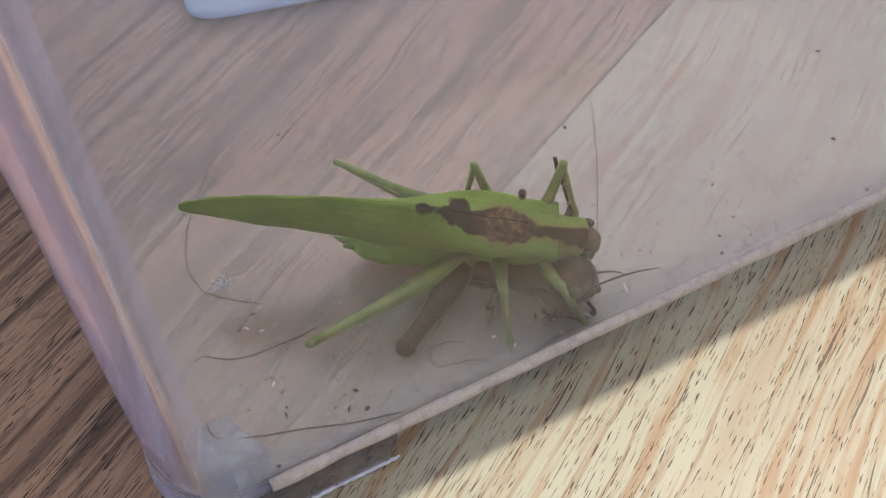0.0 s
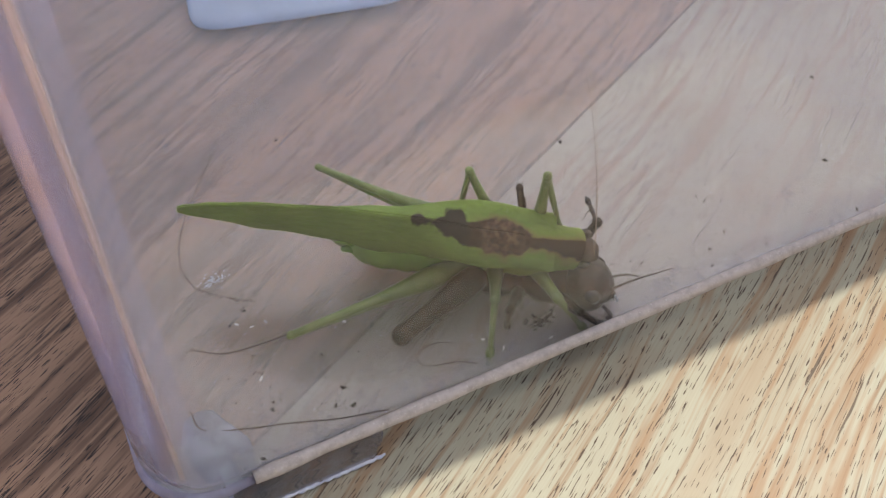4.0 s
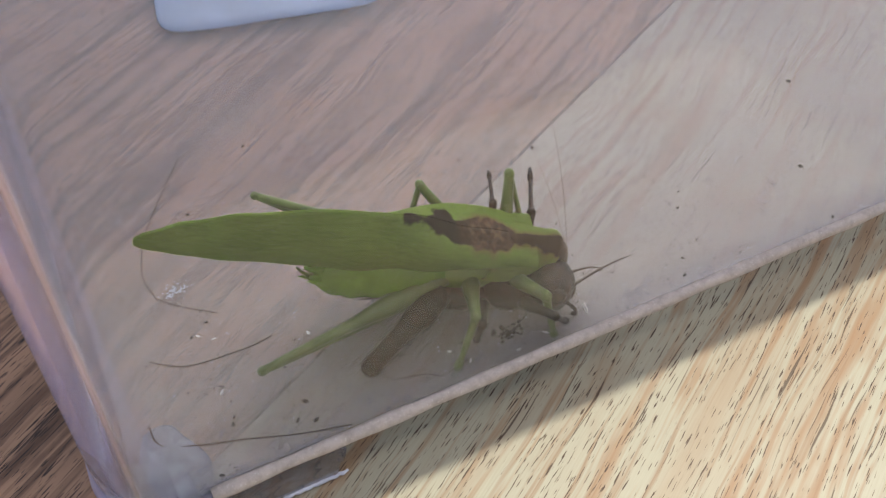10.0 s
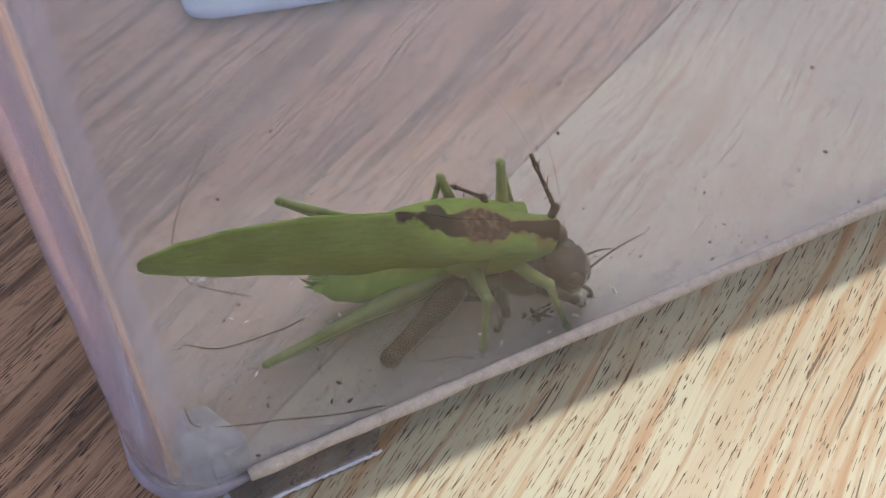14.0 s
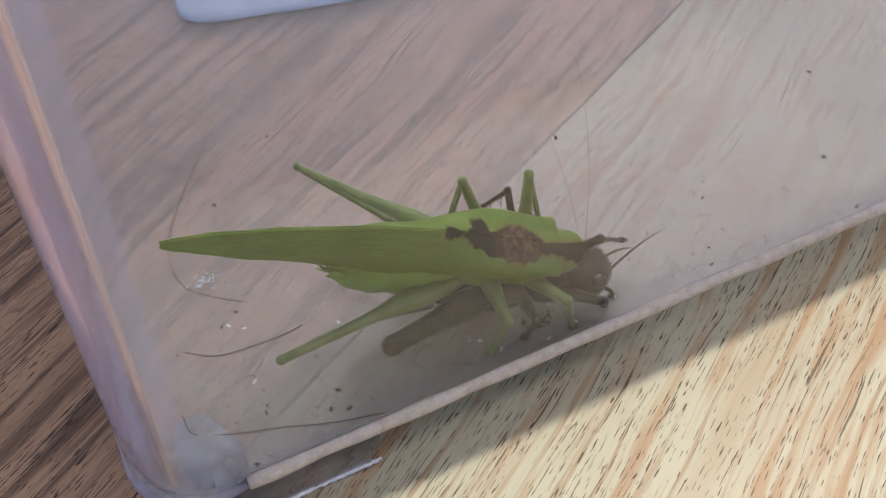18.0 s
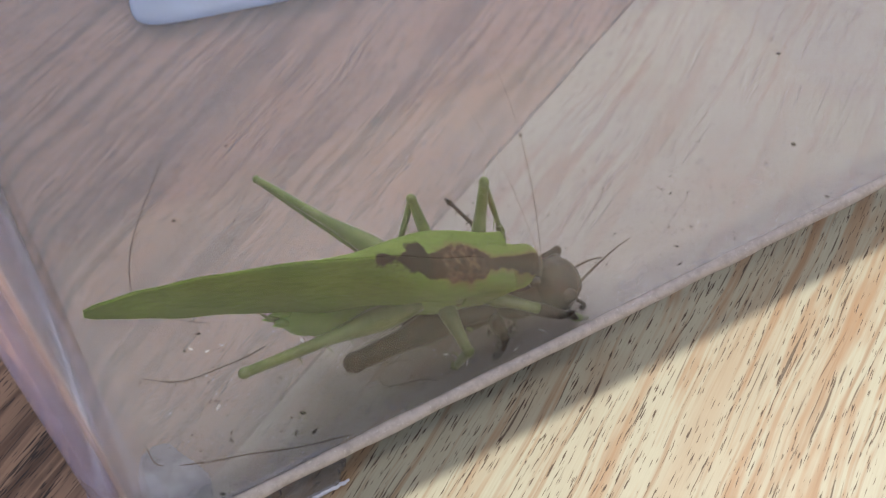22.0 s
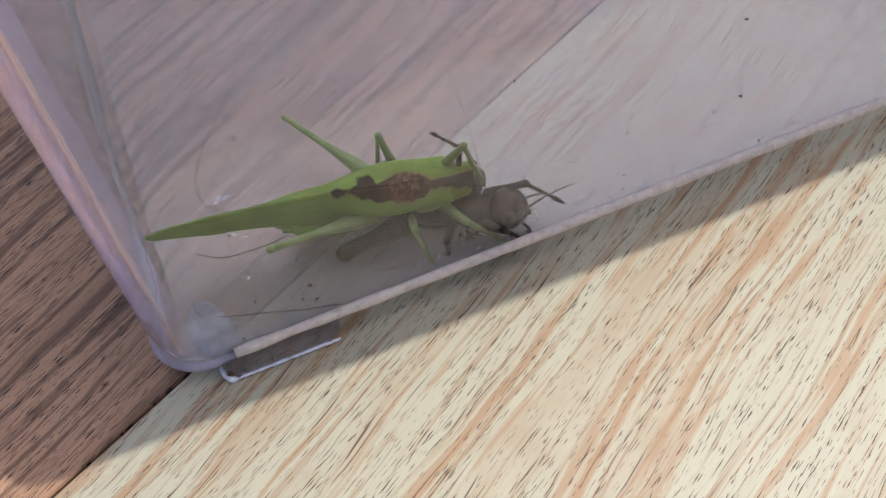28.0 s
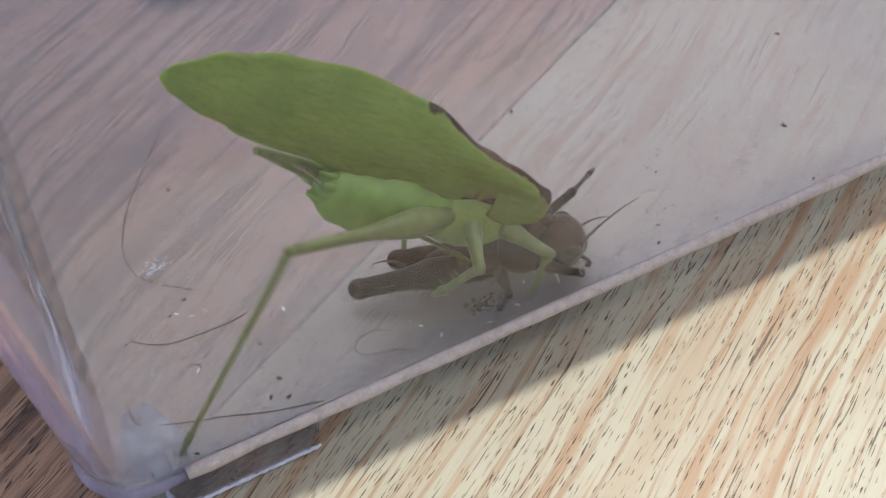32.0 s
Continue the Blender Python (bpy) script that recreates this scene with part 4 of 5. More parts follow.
bm = flakes(bmesh.new(), 55, lambda: (8.3 + rng.gauss(0, 0.75), 25.9 + rng.gauss(0, 0.42)), (0.05, 0.22))
tagged(part("pale_smear", bm, SMEAR, None), "whitish dried smear on the clear box floor", "stain")
bm = flakes(bmesh.new(), 420, lambda: (rng.uniform(2, 85), 1.8 + abs(rng.gauss(0, 16))), (0.03, 0.15))
tagged(part("pale_dust", bm, SMEAR, None), "scattered pale dust flecks on the clear box floor", "dust", kind="stuff")
bm = flakes(bmesh.new(), 420, lambda: (rng.uniform(2, 75), 1.8 + abs(rng.gauss(0, 16))), (0.03, 0.16))
tagged(part("dark_dust", bm, DIRT, None), "scattered dark dust flecks on the clear box floor", "dust", kind="stuff")
# patch of small dark flakes under the cricket
bm = flakes(bmesh.new(), 50, lambda: (37.2 + rng.gauss(0, 1.1), 4.8 + rng.gauss(0, 0.5)), (0.06, 0.4))
tagged(part("dark_flake_patch", bm, DIRT, None), "patch of dark flakes on the box floor under the cricket", "stain")


# ---- what moves
def aim(p, q, up=Vector((0, 0, 1))):
    """A pose at p with x towards q and z as near to up as it can be."""
    x = (q - p).normalized()
    y = up.cross(x).normalized()
    return Matrix.Translation(p) @ Matrix((x, y, x.cross(y))).transposed().to_4x4()


def step(limb_pair, base, rows, out):
    """Key a two-piece leg: foot places in millimetres on its thing; out says which way the knee points."""
    femur, tibia, l1, l2 = limb_pair
    base, out = Vector(base) * MM, Vector(out).normalized()
    fr, tr = [], []
    for t, foot_at in rows:
        f = Vector(foot_at) * MM
        d = f - base
        r = min(d.length, (l1 + l2) * MM * 0.985)
        d.normalize()
        cosine = ((l1 * MM) ** 2 + r * r - (l2 * MM) ** 2) / (2 * l1 * MM * r)
        cosine = max(-1, min(1, cosine))
        side = (out - out.dot(d) * d).normalized()
        knee = base + (d * cosine + side * math.sqrt(1 - cosine * cosine)) * l1 * MM
        m = aim(base, knee, out)
        fr.append((t, m))
        end = base + d * r
        tr.append((t, m.inverted() @ aim(knee, end, (knee - base).normalized())))
    walk(femur, fr)
    walk(tibia, tr)


def swing(limb_pair, base, knees, feet):
    """Key a hind leg by the places of its knee and of its foot, in millimetres on its thing."""
    femur, tibia, l1, l2 = limb_pair
    base = Vector(base) * MM
    fr, tr = [], []
    for (t, k), (_, f) in zip(knees, feet):
        k = base + (Vector(k) * MM - base).normalized() * l1 * MM
        m = aim(base, k)
        fr.append((t, m))
        tr.append((t, m.inverted() @ aim(k, Vector(f) * MM, Vector((0.0, 1.0, 0.3)))))
    walk(femur, fr)
    walk(tibia, tr)


def reach(limb_pair, base, rows):
    """Key a raised leg by its knee and foot, with short quick moves between the rests, in millimetres on its thing."""
    femur, tibia, l1, l2 = limb_pair
    base = Vector(base) * MM
    keys = []
    for (t0, k0, f0), (t1, k1, f1) in zip(rows, rows[1:]):
        for s in (0.0, 0.25, 0.5, 0.75):
            keys.append((t0 + (t1 - t0) * s, Vector(k0).lerp(Vector(k1), s), Vector(f0).lerp(Vector(f1), s)))
    keys.append((rows[-1][0], Vector(rows[-1][1]), Vector(rows[-1][2])))
    fr, tr = [], []
    for t, k, f in keys:
        d = (k * MM - base).normalized()
        m = Matrix.Translation(base) @ (Vector((0, 1, 0)).rotation_difference(d).to_matrix() @ Matrix.Rotation(radians(90), 3, "Z")).to_4x4()
        fr.append((t, m))
        shin = m.inverted() @ (f * MM)
        turn = Vector((1, 0, 0)).rotation_difference((shin - Vector((l1 * MM, 0, 0))).normalized())
        tr.append((t, Matrix.Translation((l1 * MM, 0, 0)) @ turn.to_matrix().to_4x4()))
    walk(femur, fr)
    walk(tibia, tr)


def motions():
    walk(katydid, [
        (0, pose(0.04227, 0.00793, 0.01037, 22.8, 5.5, -30.0)),
        (1, pose(0.04277, 0.00767, 0.01079, 21.7, 8.0, -29.6)),
        (2, pose(0.04221, 0.00752, 0.01098, 20.8, 5.4, -30.8)),
        (3, pose(0.04197, 0.00658, 0.01121, 29.2, 3.6, -31.9)),
        (6, pose(0.04280, 0.00640, 0.01019, 27.6, 8.5, -26.5)),
        (7, pose(0.04336, 0.00520, 0.01046, 23.0, 11.7, -26.0)),
        (8, pose(0.04408, 0.00698, 0.01069, 18.5, 14.6, -22.9)),
        (9, pose(0.04551, 0.00665, 0.01022, 24.8, 19.7, -11.0)),
        (10, pose(0.04393, 0.00826, 0.01017, 15.6, 13.3, -15.2)),
        (11, pose(0.04511, 0.00738, 0.01018, 16.8, 15.0, -19.0)),
        (12, pose(0.04354, 0.00758, 0.01032, 17.7, 16.1, -13.3)),
        (13, pose(0.04310, 0.00733, 0.01104, 19.2, 13.5, -11.5)),
        (14, pose(0.04090, 0.00962, 0.01018, 12.3, 7.5, -13.2)),
        (17, pose(0.04157, 0.00624, 0.01003, 35.2, 22.6, -7.0)),
        (18, pose(0.04169, 0.00663, 0.01057, 29.9, 20.5, -8.4)),
        (19, pose(0.04074, 0.00691, 0.01153, 23.5, 18.6, -8.7)),
        (20, pose(0.04026, 0.00557, 0.01210, 26.7, 18.5, -7.7)),
        (21, pose(0.04042, 0.00608, 0.01182, 24.9, 17.5, -8.1)),
        (22, pose(0.04018, 0.00582, 0.01204, 19.8, 14.9, -9.8)),
        (23, pose(0.04117, 0.00585, 0.00929, 28.7, 20.7, -17.4)),
        (24, pose(0.04184, 0.00627, 0.00864, 34.5, 22.5, -10.8)),
        (25, pose(0.04160, 0.00672, 0.00871, 34.1, 25.8, -6.3)),
        (26, pose(0.04136, 0.00854, 0.00899, 21.3, 11.9, -15.6)),
        (26.5, pose(0.04016, 0.00882, 0.01006, 13.1, 7.7, -15.2)),
        (28.5, pose(0.03842, 0.00826, 0.01056, 32.2, 0.9, -10.6)),
        (29, pose(0.03828, 0.00798, 0.01027, 26.5, 2.1, -12.9)),
        (29.5, pose(0.03897, 0.00674, 0.00991, 33.1, 10.3, -9.9)),
        (30, pose(0.04152, 0.00616, 0.00950, 39.6, 17.6, -9.9)),
        (30.5, pose(0.04180, 0.00707, 0.00949, 26.0, 20.9, -4.5)),
        (31, pose(0.04261, 0.00775, 0.00972, 12.1, 21.2, -16.6)),
        (31.5, pose(0.04608, 0.00817, 0.01100, -23.1, 43.5, -19.6)),
        (32, pose(0.04640, 0.00909, 0.01100, -22.5, 39.0, -11.9)),
    ])
    swing(K_HIND_R, (-10.0, -1.5, -4.0), [
        (0, (-26.2, -13.5, 1.7)), (1, (-26.5, -14.2, -1.4)), (2, (-26.7, -13.6, -0.3)), (3, (-27.2, -12.4, 1.2)), (6, (-28.8, -11.2, -4.9)),
        (7, (-29.0, -10.5, -7.0)), (8, (-28.1, -11.6, -9.7)), (9, (-28.8, -9.7, -11.7)), (10, (-29.6, -9.5, -9.8)), (11, (-29.8, -11.2, -10.3)),
        (12, (-28.8, -10.4, -11.2)), (13, (-29.3, -9.2, -10.4)), (14, (-29.8, -8.0, -7.6)), (17, (-29.5, -9.2, -5.7)), (18, (-29.5, -9.2, -5.3)),
        (19, (-29.6, -9.0, -3.1)), (20, (-29.8, -8.1, -1.7)), (21, (-29.6, -8.2, -0.7)), (22, (-28.8, -7.4, 1.7)), (23, (-29.0, -10.4, -3.0)),
        (24, (-29.8, -8.4, -2.5)), (25, (-29.9, -7.8, -1.4)), (26, (-28.1, -9.4, 3.1)), (26.5, (-25.5, -11.1, 6.4)), (28.5, (-24.0, -5.2, 9.8)),
        (29, (-22.7, -6.8, 8.9)), (29.5, (-24.8, -5.4, 6.0)), (30, (-26.9, -6.7, 3.8)), (30.12, (-26.8, -7.1, 2.0)), (30.25, (-26.7, -7.6, 0.0)),
        (30.38, (-26.5, -8.1, -1.9)), (30.5, (-26.4, -8.5, -3.7)), (31, (-26.5, -11.3, 4.1)), (31.5, (-19.8, 10.2, -18.5)), (32, (-27.2, -8.5, -8.1)),
    ], [
        (0, (-5.7, 1.2, -9.8)), (1, (-5.6, 1.3, -9.4)), (2, (-5.6, 1.2, -9.5)), (3, (-5.5, 1.1, -9.7)), (6, (-5.5, 0.8, -8.9)),
        (7, (-5.5, 0.7, -8.6)), (8, (-5.9, 0.7, -8.3)), (9, (-6.2, 0.3, -8.3)), (10, (-6.2, 0.3, -8.5)), (11, (-7.1, -0.0, -8.7)),
        (12, (-6.3, 0.3, -8.4)), (13, (-6.0, 0.3, -8.3)), (14, (-5.3, 0.4, -8.5)), (17, (-5.2, 0.6, -8.8)), (18, (-5.2, 0.6, -8.8)),
        (19, (-5.2, 0.6, -9.1)), (20, (-5.1, 0.4, -9.3)), (21, (-5.2, 0.5, -9.5)), (22, (-4.8, 0.5, -10.0)), (23, (-5.3, 0.8, -9.1)),
        (24, (-5.2, 0.5, -9.2)), (25, (-5.2, 0.4, -9.4)), (26, (-5.4, 0.6, -10.0)), (26.5, (-5.8, 0.9, -10.5)), (28.5, (-5.2, 0.2, -11.8)),
        (29, (-4.5, 1.0, -12.5)), (29.5, (-3.4, 0.7, -12.1)), (30, (-3.9, 0.7, -10.9)), (30.12, (-18.2, -8.3, -8.4)), (30.25, (-24.2, -10.0, -12.2)),
        (30.38, (-31.8, -9.7, -15.6)), (30.5, (-39.6, -7.0, -20.5)), (31, (-32.8, -11.3, -17.3)), (31.5, (-25.4, -4.7, -39.3)), (32, (-26.8, -2.5, -31.3)),
    ])
    swing(K_HIND_L, (-10.0, 1.5, -4.0), [
        (0, (-26.4, 10.3, -11.4)), (1, (-27.1, 8.9, -11.2)), (2, (-27.3, 9.3, -10.4)), (3, (-27.8, 8.3, -10.1)), (6, (-28.8, 8.3, -3.9)),
        (7, (-29.0, 7.7, -3.5)), (8, (-29.2, 7.1, -3.9)), (9, (-29.2, 8.5, -6.6)), (10, (-29.8, 7.1, -3.4)), (11, (-30.9, 6.6, -3.8)),
        (12, (-29.6, 7.2, -5.2)), (13, (-28.3, 9.6, -3.8)), (14, (-27.6, 2.3, 5.5)), (17, (-22.1, 12.7, -15.4)), (18, (-22.8, 12.6, -14.6)),
        (19, (-21.4, 14.5, -14.0)), (20, (-19.3, 16.5, -13.4)), (21, (-20.4, 15.9, -13.3)), (22, (-21.7, 16.1, -11.1)), (23, (-25.1, 11.7, -12.4)),
        (24, (-24.0, 12.3, -13.4)), (25, (-22.0, 13.5, -14.6)), (26, (-25.6, 12.2, -10.4)), (26.5, (-24.6, 14.1, -9.4)), (28.5, (-21.4, 15.7, -12.3)),
        (29, (-20.8, 16.8, -10.9)), (29.5, (-19.5, 16.4, -13.4)), (30, (-20.1, 15.1, -14.7)), (30.5, (-19.4, 18.0, -10.4)), (31, (-21.3, 17.5, -8.3)),
        (31.5, (-29.4, -3.3, -2.5)), (32, (-30.0, 1.5, -4.3)),
    ], [
        (0, (-4.7, -1.3, -7.5)), (1, (-4.6, -1.0, -7.6)), (2, (-4.5, -1.1, -7.7)), (3, (-4.4, -0.9, -7.8)), (6, (-4.2, -0.9, -9.0)),
        (7, (-4.2, -0.7, -9.1)), (8, (-4.2, -0.6, -9.0)), (9, (-4.8, -0.7, -8.6)), (10, (-4.7, -0.4, -9.1)), (11, (-5.6, -0.1, -9.0)),
        (12, (-4.6, -0.5, -8.8)), (13, (-4.3, -1.1, -9.0)), (14, (-4.5, 0.3, -10.9)), (17, (-5.6, -1.7, -6.7)), (18, (-5.4, -1.7, -6.9)),
        (19, (-5.7, -2.1, -7.0)), (20, (-6.1, -2.5, -7.1)), (21, (-5.9, -2.4, -7.1)), (22, (-5.7, -2.4, -7.6)), (23, (-5.0, -1.5, -7.3)),
        (24, (-5.2, -1.7, -7.1)), (25, (-5.6, -1.9, -6.9)), (26, (-4.9, -1.6, -7.7)), (26.5, (-5.1, -2.0, -7.9)), (28.5, (-5.7, -2.3, -7.3)),
        (29, (-5.8, -2.6, -7.6)), (29.5, (-6.1, -2.5, -7.1)), (30, (-6.0, -2.2, -6.9)), (30.5, (-6.1, -2.8, -7.7)), (31, (-5.7, -2.7, -8.1)),
        (31.5, (-4.1, 1.5, -9.3)), (32, (-4.0, 0.5, -8.9)),
    ])
    swing(K_MID_L, (-8.0, 1.6, -2.6), [
        (0, (-11.3, 5.2, 3.5)), (2, (-11.8, 4.4, 3.6)), (3, (-11.3, 5.4, 3.4)), (6, (-12.1, 6.4, 1.9)), (8, (-13.1, 4.9, 2.3)),
        (9, (-13.9, 6.1, -0.3)), (10, (-13.4, 6.1, 0.8)), (12, (-13.8, 5.4, 1.0)), (13, (-13.1, 5.4, 1.8)), (14, (-11.3, 4.6, 3.8)),
        (17, (-12.8, 6.4, 1.2)), (18, (-12.7, 5.9, 1.9)), (19, (-12.1, 4.9, 3.2)), (20, (-7.4, 9.1, -4.5)), (21, (-11.5, 5.8, 2.9)),
        (22, (-11.3, 6.3, 2.7)), (23, (-13.2, 7.3, -1.8)), (24, (-12.8, 7.6, -1.2)), (25, (-12.3, 7.6, -0.1)), (26, (-12.2, 5.4, 2.8)),
        (26.5, (-11.4, 4.5, 3.8)), (28.5, (-8.4, 6.9, 3.1)), (29, (-6.9, 6.8, 3.1)), (30, (-11.9, 7.2, 1.1)), (31, (-12.5, 5.0, 2.8)),
        (31.5, (-9.0, 7.0, -8.0)), (32, (-9.0, 7.0, -8.0)),
    ], [
        (0, (-12.2, 2.5, -2.2)), (2, (-12.7, 1.8, -2.2)), (3, (-12.4, 2.0, -1.9)), (6, (-12.7, 3.3, -3.6)), (8, (-13.1, 2.8, -3.7)),
        (9, (-13.3, 3.6, -6.1)), (10, (-13.5, 4.5, -5.4)), (12, (-13.5, 3.6, -5.1)), (13, (-13.2, 3.5, -4.3)), (14, (-12.0, 3.4, -2.4)),
        (17, (-11.8, 3.0, -4.1)), (18, (-12.0, 3.0, -3.8)), (19, (-11.6, 2.6, -2.8)), (20, (-6.9, 6.5, -10.3)), (21, (-11.1, 3.4, -3.0)),
        (22, (-11.2, 4.3, -3.4)), (23, (-12.5, 4.3, -7.4)), (24, (-11.8, 4.2, -6.6)), (25, (-11.0, 4.3, -5.4)), (26, (-12.4, 3.2, -3.2)),
        (26.5, (-12.1, 3.1, -2.4)), (28.5, (-9.9, 3.8, -2.3)), (29, (-8.2, 4.2, -2.6)), (30, (-11.5, 3.3, -3.9)), (31, (-11.8, 3.7, -3.4)),
        (31.5, (-7.0, 6.0, -14.0)), (32, (-7.0, 6.0, -14.0)),
    ])
    swing(K_FORE_L, (-4.2, 1.4, -2.4), [
        (0, (-2.6, 5.5, 4.8)), (2, (-4.0, 5.3, 5.0)), (3, (-3.5, 5.5, 4.9)), (6, (-5.1, 4.2, 5.5)), (8, (-4.8, 3.0, 5.8)),
        (9, (-7.7, 4.9, 4.4)), (10, (-5.5, 4.9, 5.1)), (12, (-6.4, 5.2, 4.8)), (13, (-5.8, 5.0, 5.0)), (14, (-5.3, 4.9, 5.2)),
        (17, (-7.2, 6.5, 3.6)), (18, (-6.7, 6.0, 4.2)), (19, (-5.4, 4.8, 5.2)), (20, (-5.8, 5.5, 4.8)), (21, (-5.4, 5.5, 4.8)),
        (22, (-4.3, 6.7, 4.1)), (23, (-5.9, 7.1, 3.5)), (24, (-5.9, 7.7, 2.9)), (25, (-5.7, 7.1, 3.6)), (26, (-5.1, 5.9, 4.6)),
        (26.5, (-1.2, 1.3, 5.4)), (28.5, (0.6, 4.6, 3.7)), (29, (1.2, 7.6, 0.1)), (30, (-3.9, 7.1, 3.7)), (31, (-6.1, 3.4, 5.6)),
        (31.5, (-1.0, 7.0, -7.5)), (32, (-1.0, 7.0, -7.5)),
    ], [
        (0, (-0.6, 3.1, -0.8)), (2, (-2.0, 3.1, -0.6)), (3, (-1.7, 2.5, -0.4)), (6, (-2.7, 1.3, 0.3)), (8, (-1.9, 0.9, 0.6)),
        (9, (-4.4, 2.1, -0.3)), (10, (-2.8, 2.9, -0.3)), (12, (-3.3, 3.0, -0.4)), (13, (-3.0, 2.6, -0.2)), (14, (-3.1, 3.1, -0.6)),
        (17, (-3.6, 3.0, -0.3)), (18, (-3.3, 2.8, -0.2)), (19, (-2.2, 2.0, 0.4)), (20, (-2.6, 2.4, 0.2)), (21, (-2.3, 2.7, 0.1)),
        (22, (-1.4, 4.3, -1.0)), (23, (-2.4, 4.2, -1.0)), (24, (-2.3, 4.3, -1.1)), (25, (-1.8, 3.8, -0.2)), (26, (-2.5, 3.4, -0.6)),
        (26.5, (1.0, -0.5, -0.3)), (28.5, (2.0, 0.8, -1.2)), (29, (2.8, 4.4, -5.2)), (30, (-0.7, 3.2, -0.2)), (31, (-2.5, 1.8, 0.5)),
        (31.5, (1.0, 6.0, -13.5)), (32, (1.0, 6.0, -13.5)),
    ])
    step(K_FORE_R, (-4.2, -1.6, -3.6), [
        (0, (1.0, -8.0, -3.8)), (1, (1.5, -7.7, -4.4)), (2, (1.4, -7.5, -4.8)), (3, (1.7, -7.1, -4.6)), (6, (-0.4, -7.4, -3.6)),
        (7, (-0.1, -6.0, -5.0)), (8, (1.1, -7.0, -5.0)), (9, (1.6, -6.5, -4.0)), (10, (0.3, -7.7, -4.7)), (11, (-1.1, -7.8, -5.0)),
        (12, (-0.0, -7.4, -4.9)), (13, (0.2, -7.3, -5.4)), (14, (0.6, -8.5, -4.8)), (17, (2.0, -6.5, -2.8)), (18, (1.2, -7.1, -3.8)),
        (19, (2.8, -6.9, -5.0)), (20, (4.6, -5.7, -5.3)), (21, (4.7, -5.8, -5.0)), (22, (6.5, -4.7, -5.7)), (23, (-0.3, -6.6, -3.3)),
        (24, (-0.8, -6.8, -2.3)), (25, (1.6, -6.2, -1.6)), (26, (-1.6, -8.5, -2.8)), (26.5, (2.8, -7.1, -4.5)), (28.5, (2.1, -7.8, -3.2)),
        (29, (2.5, -6.9, -3.8)), (29.5, (2.2, -6.2, -3.0)), (30, (0.3, -6.4, -2.5)), (30.5, (0.2, -6.4, -3.7)), (31, (0.6, -6.5, -5.0)),
        (31.5, (3.1, -2.5, -9.2)), (32, (3.1, -2.5, -9.2)),
    ], (0.2, -0.5, 0.8))
    step(K_MID_R, (-8.0, -1.8, -4.0), [
        (0, (-6.5, -10.6, -3.5)), (1, (-7.2, -11.9, -4.1)), (2, (-7.0, -11.5, -4.2)), (3, (-7.4, -11.3, -2.8)), (6, (-8.4, -10.0, -3.6)),
        (7, (-8.9, -9.9, -5.3)), (8, (-8.7, -10.9, -6.4)), (9, (-10.8, -9.9, -7.3)), (10, (-9.6, -10.1, -6.4)), (11, (-10.2, -10.7, -6.6)),
        (12, (-8.7, -7.1, -7.6)), (13, (-9.2, -9.1, -7.2)), (14, (-8.2, -9.4, -5.7)), (17, (-7.5, -9.5, -5.5)), (18, (-7.2, -9.1, -6.4)),
        (19, (-6.3, -8.6, -7.6)), (20, (-6.5, -8.4, -8.1)), (21, (-7.0, -8.6, -7.8)), (22, (-6.4, -7.1, -8.4)), (23, (-6.6, -8.7, -4.9)),
        (24, (-7.1, -8.1, -4.5)), (25, (-7.1, -8.7, -5.0)), (26, (-7.6, -10.2, -3.5)), (26.5, (-6.7, -9.0, -5.4)), (28.5, (-6.5, -8.8, -2.7)),
        (29, (-6.0, -8.4, -3.4)), (29.5, (-6.2, -7.9, -3.7)), (30, (-7.8, -8.9, -3.8)), (30.5, (-7.9, -8.0, -6.3)), (31, (-7.2, -9.2, -7.5)),
        (31.5, (-8.2, -3.5, -10.8)), (32, (-8.2, -3.5, -10.8)),
    ], (0.0, -0.5, 0.8))
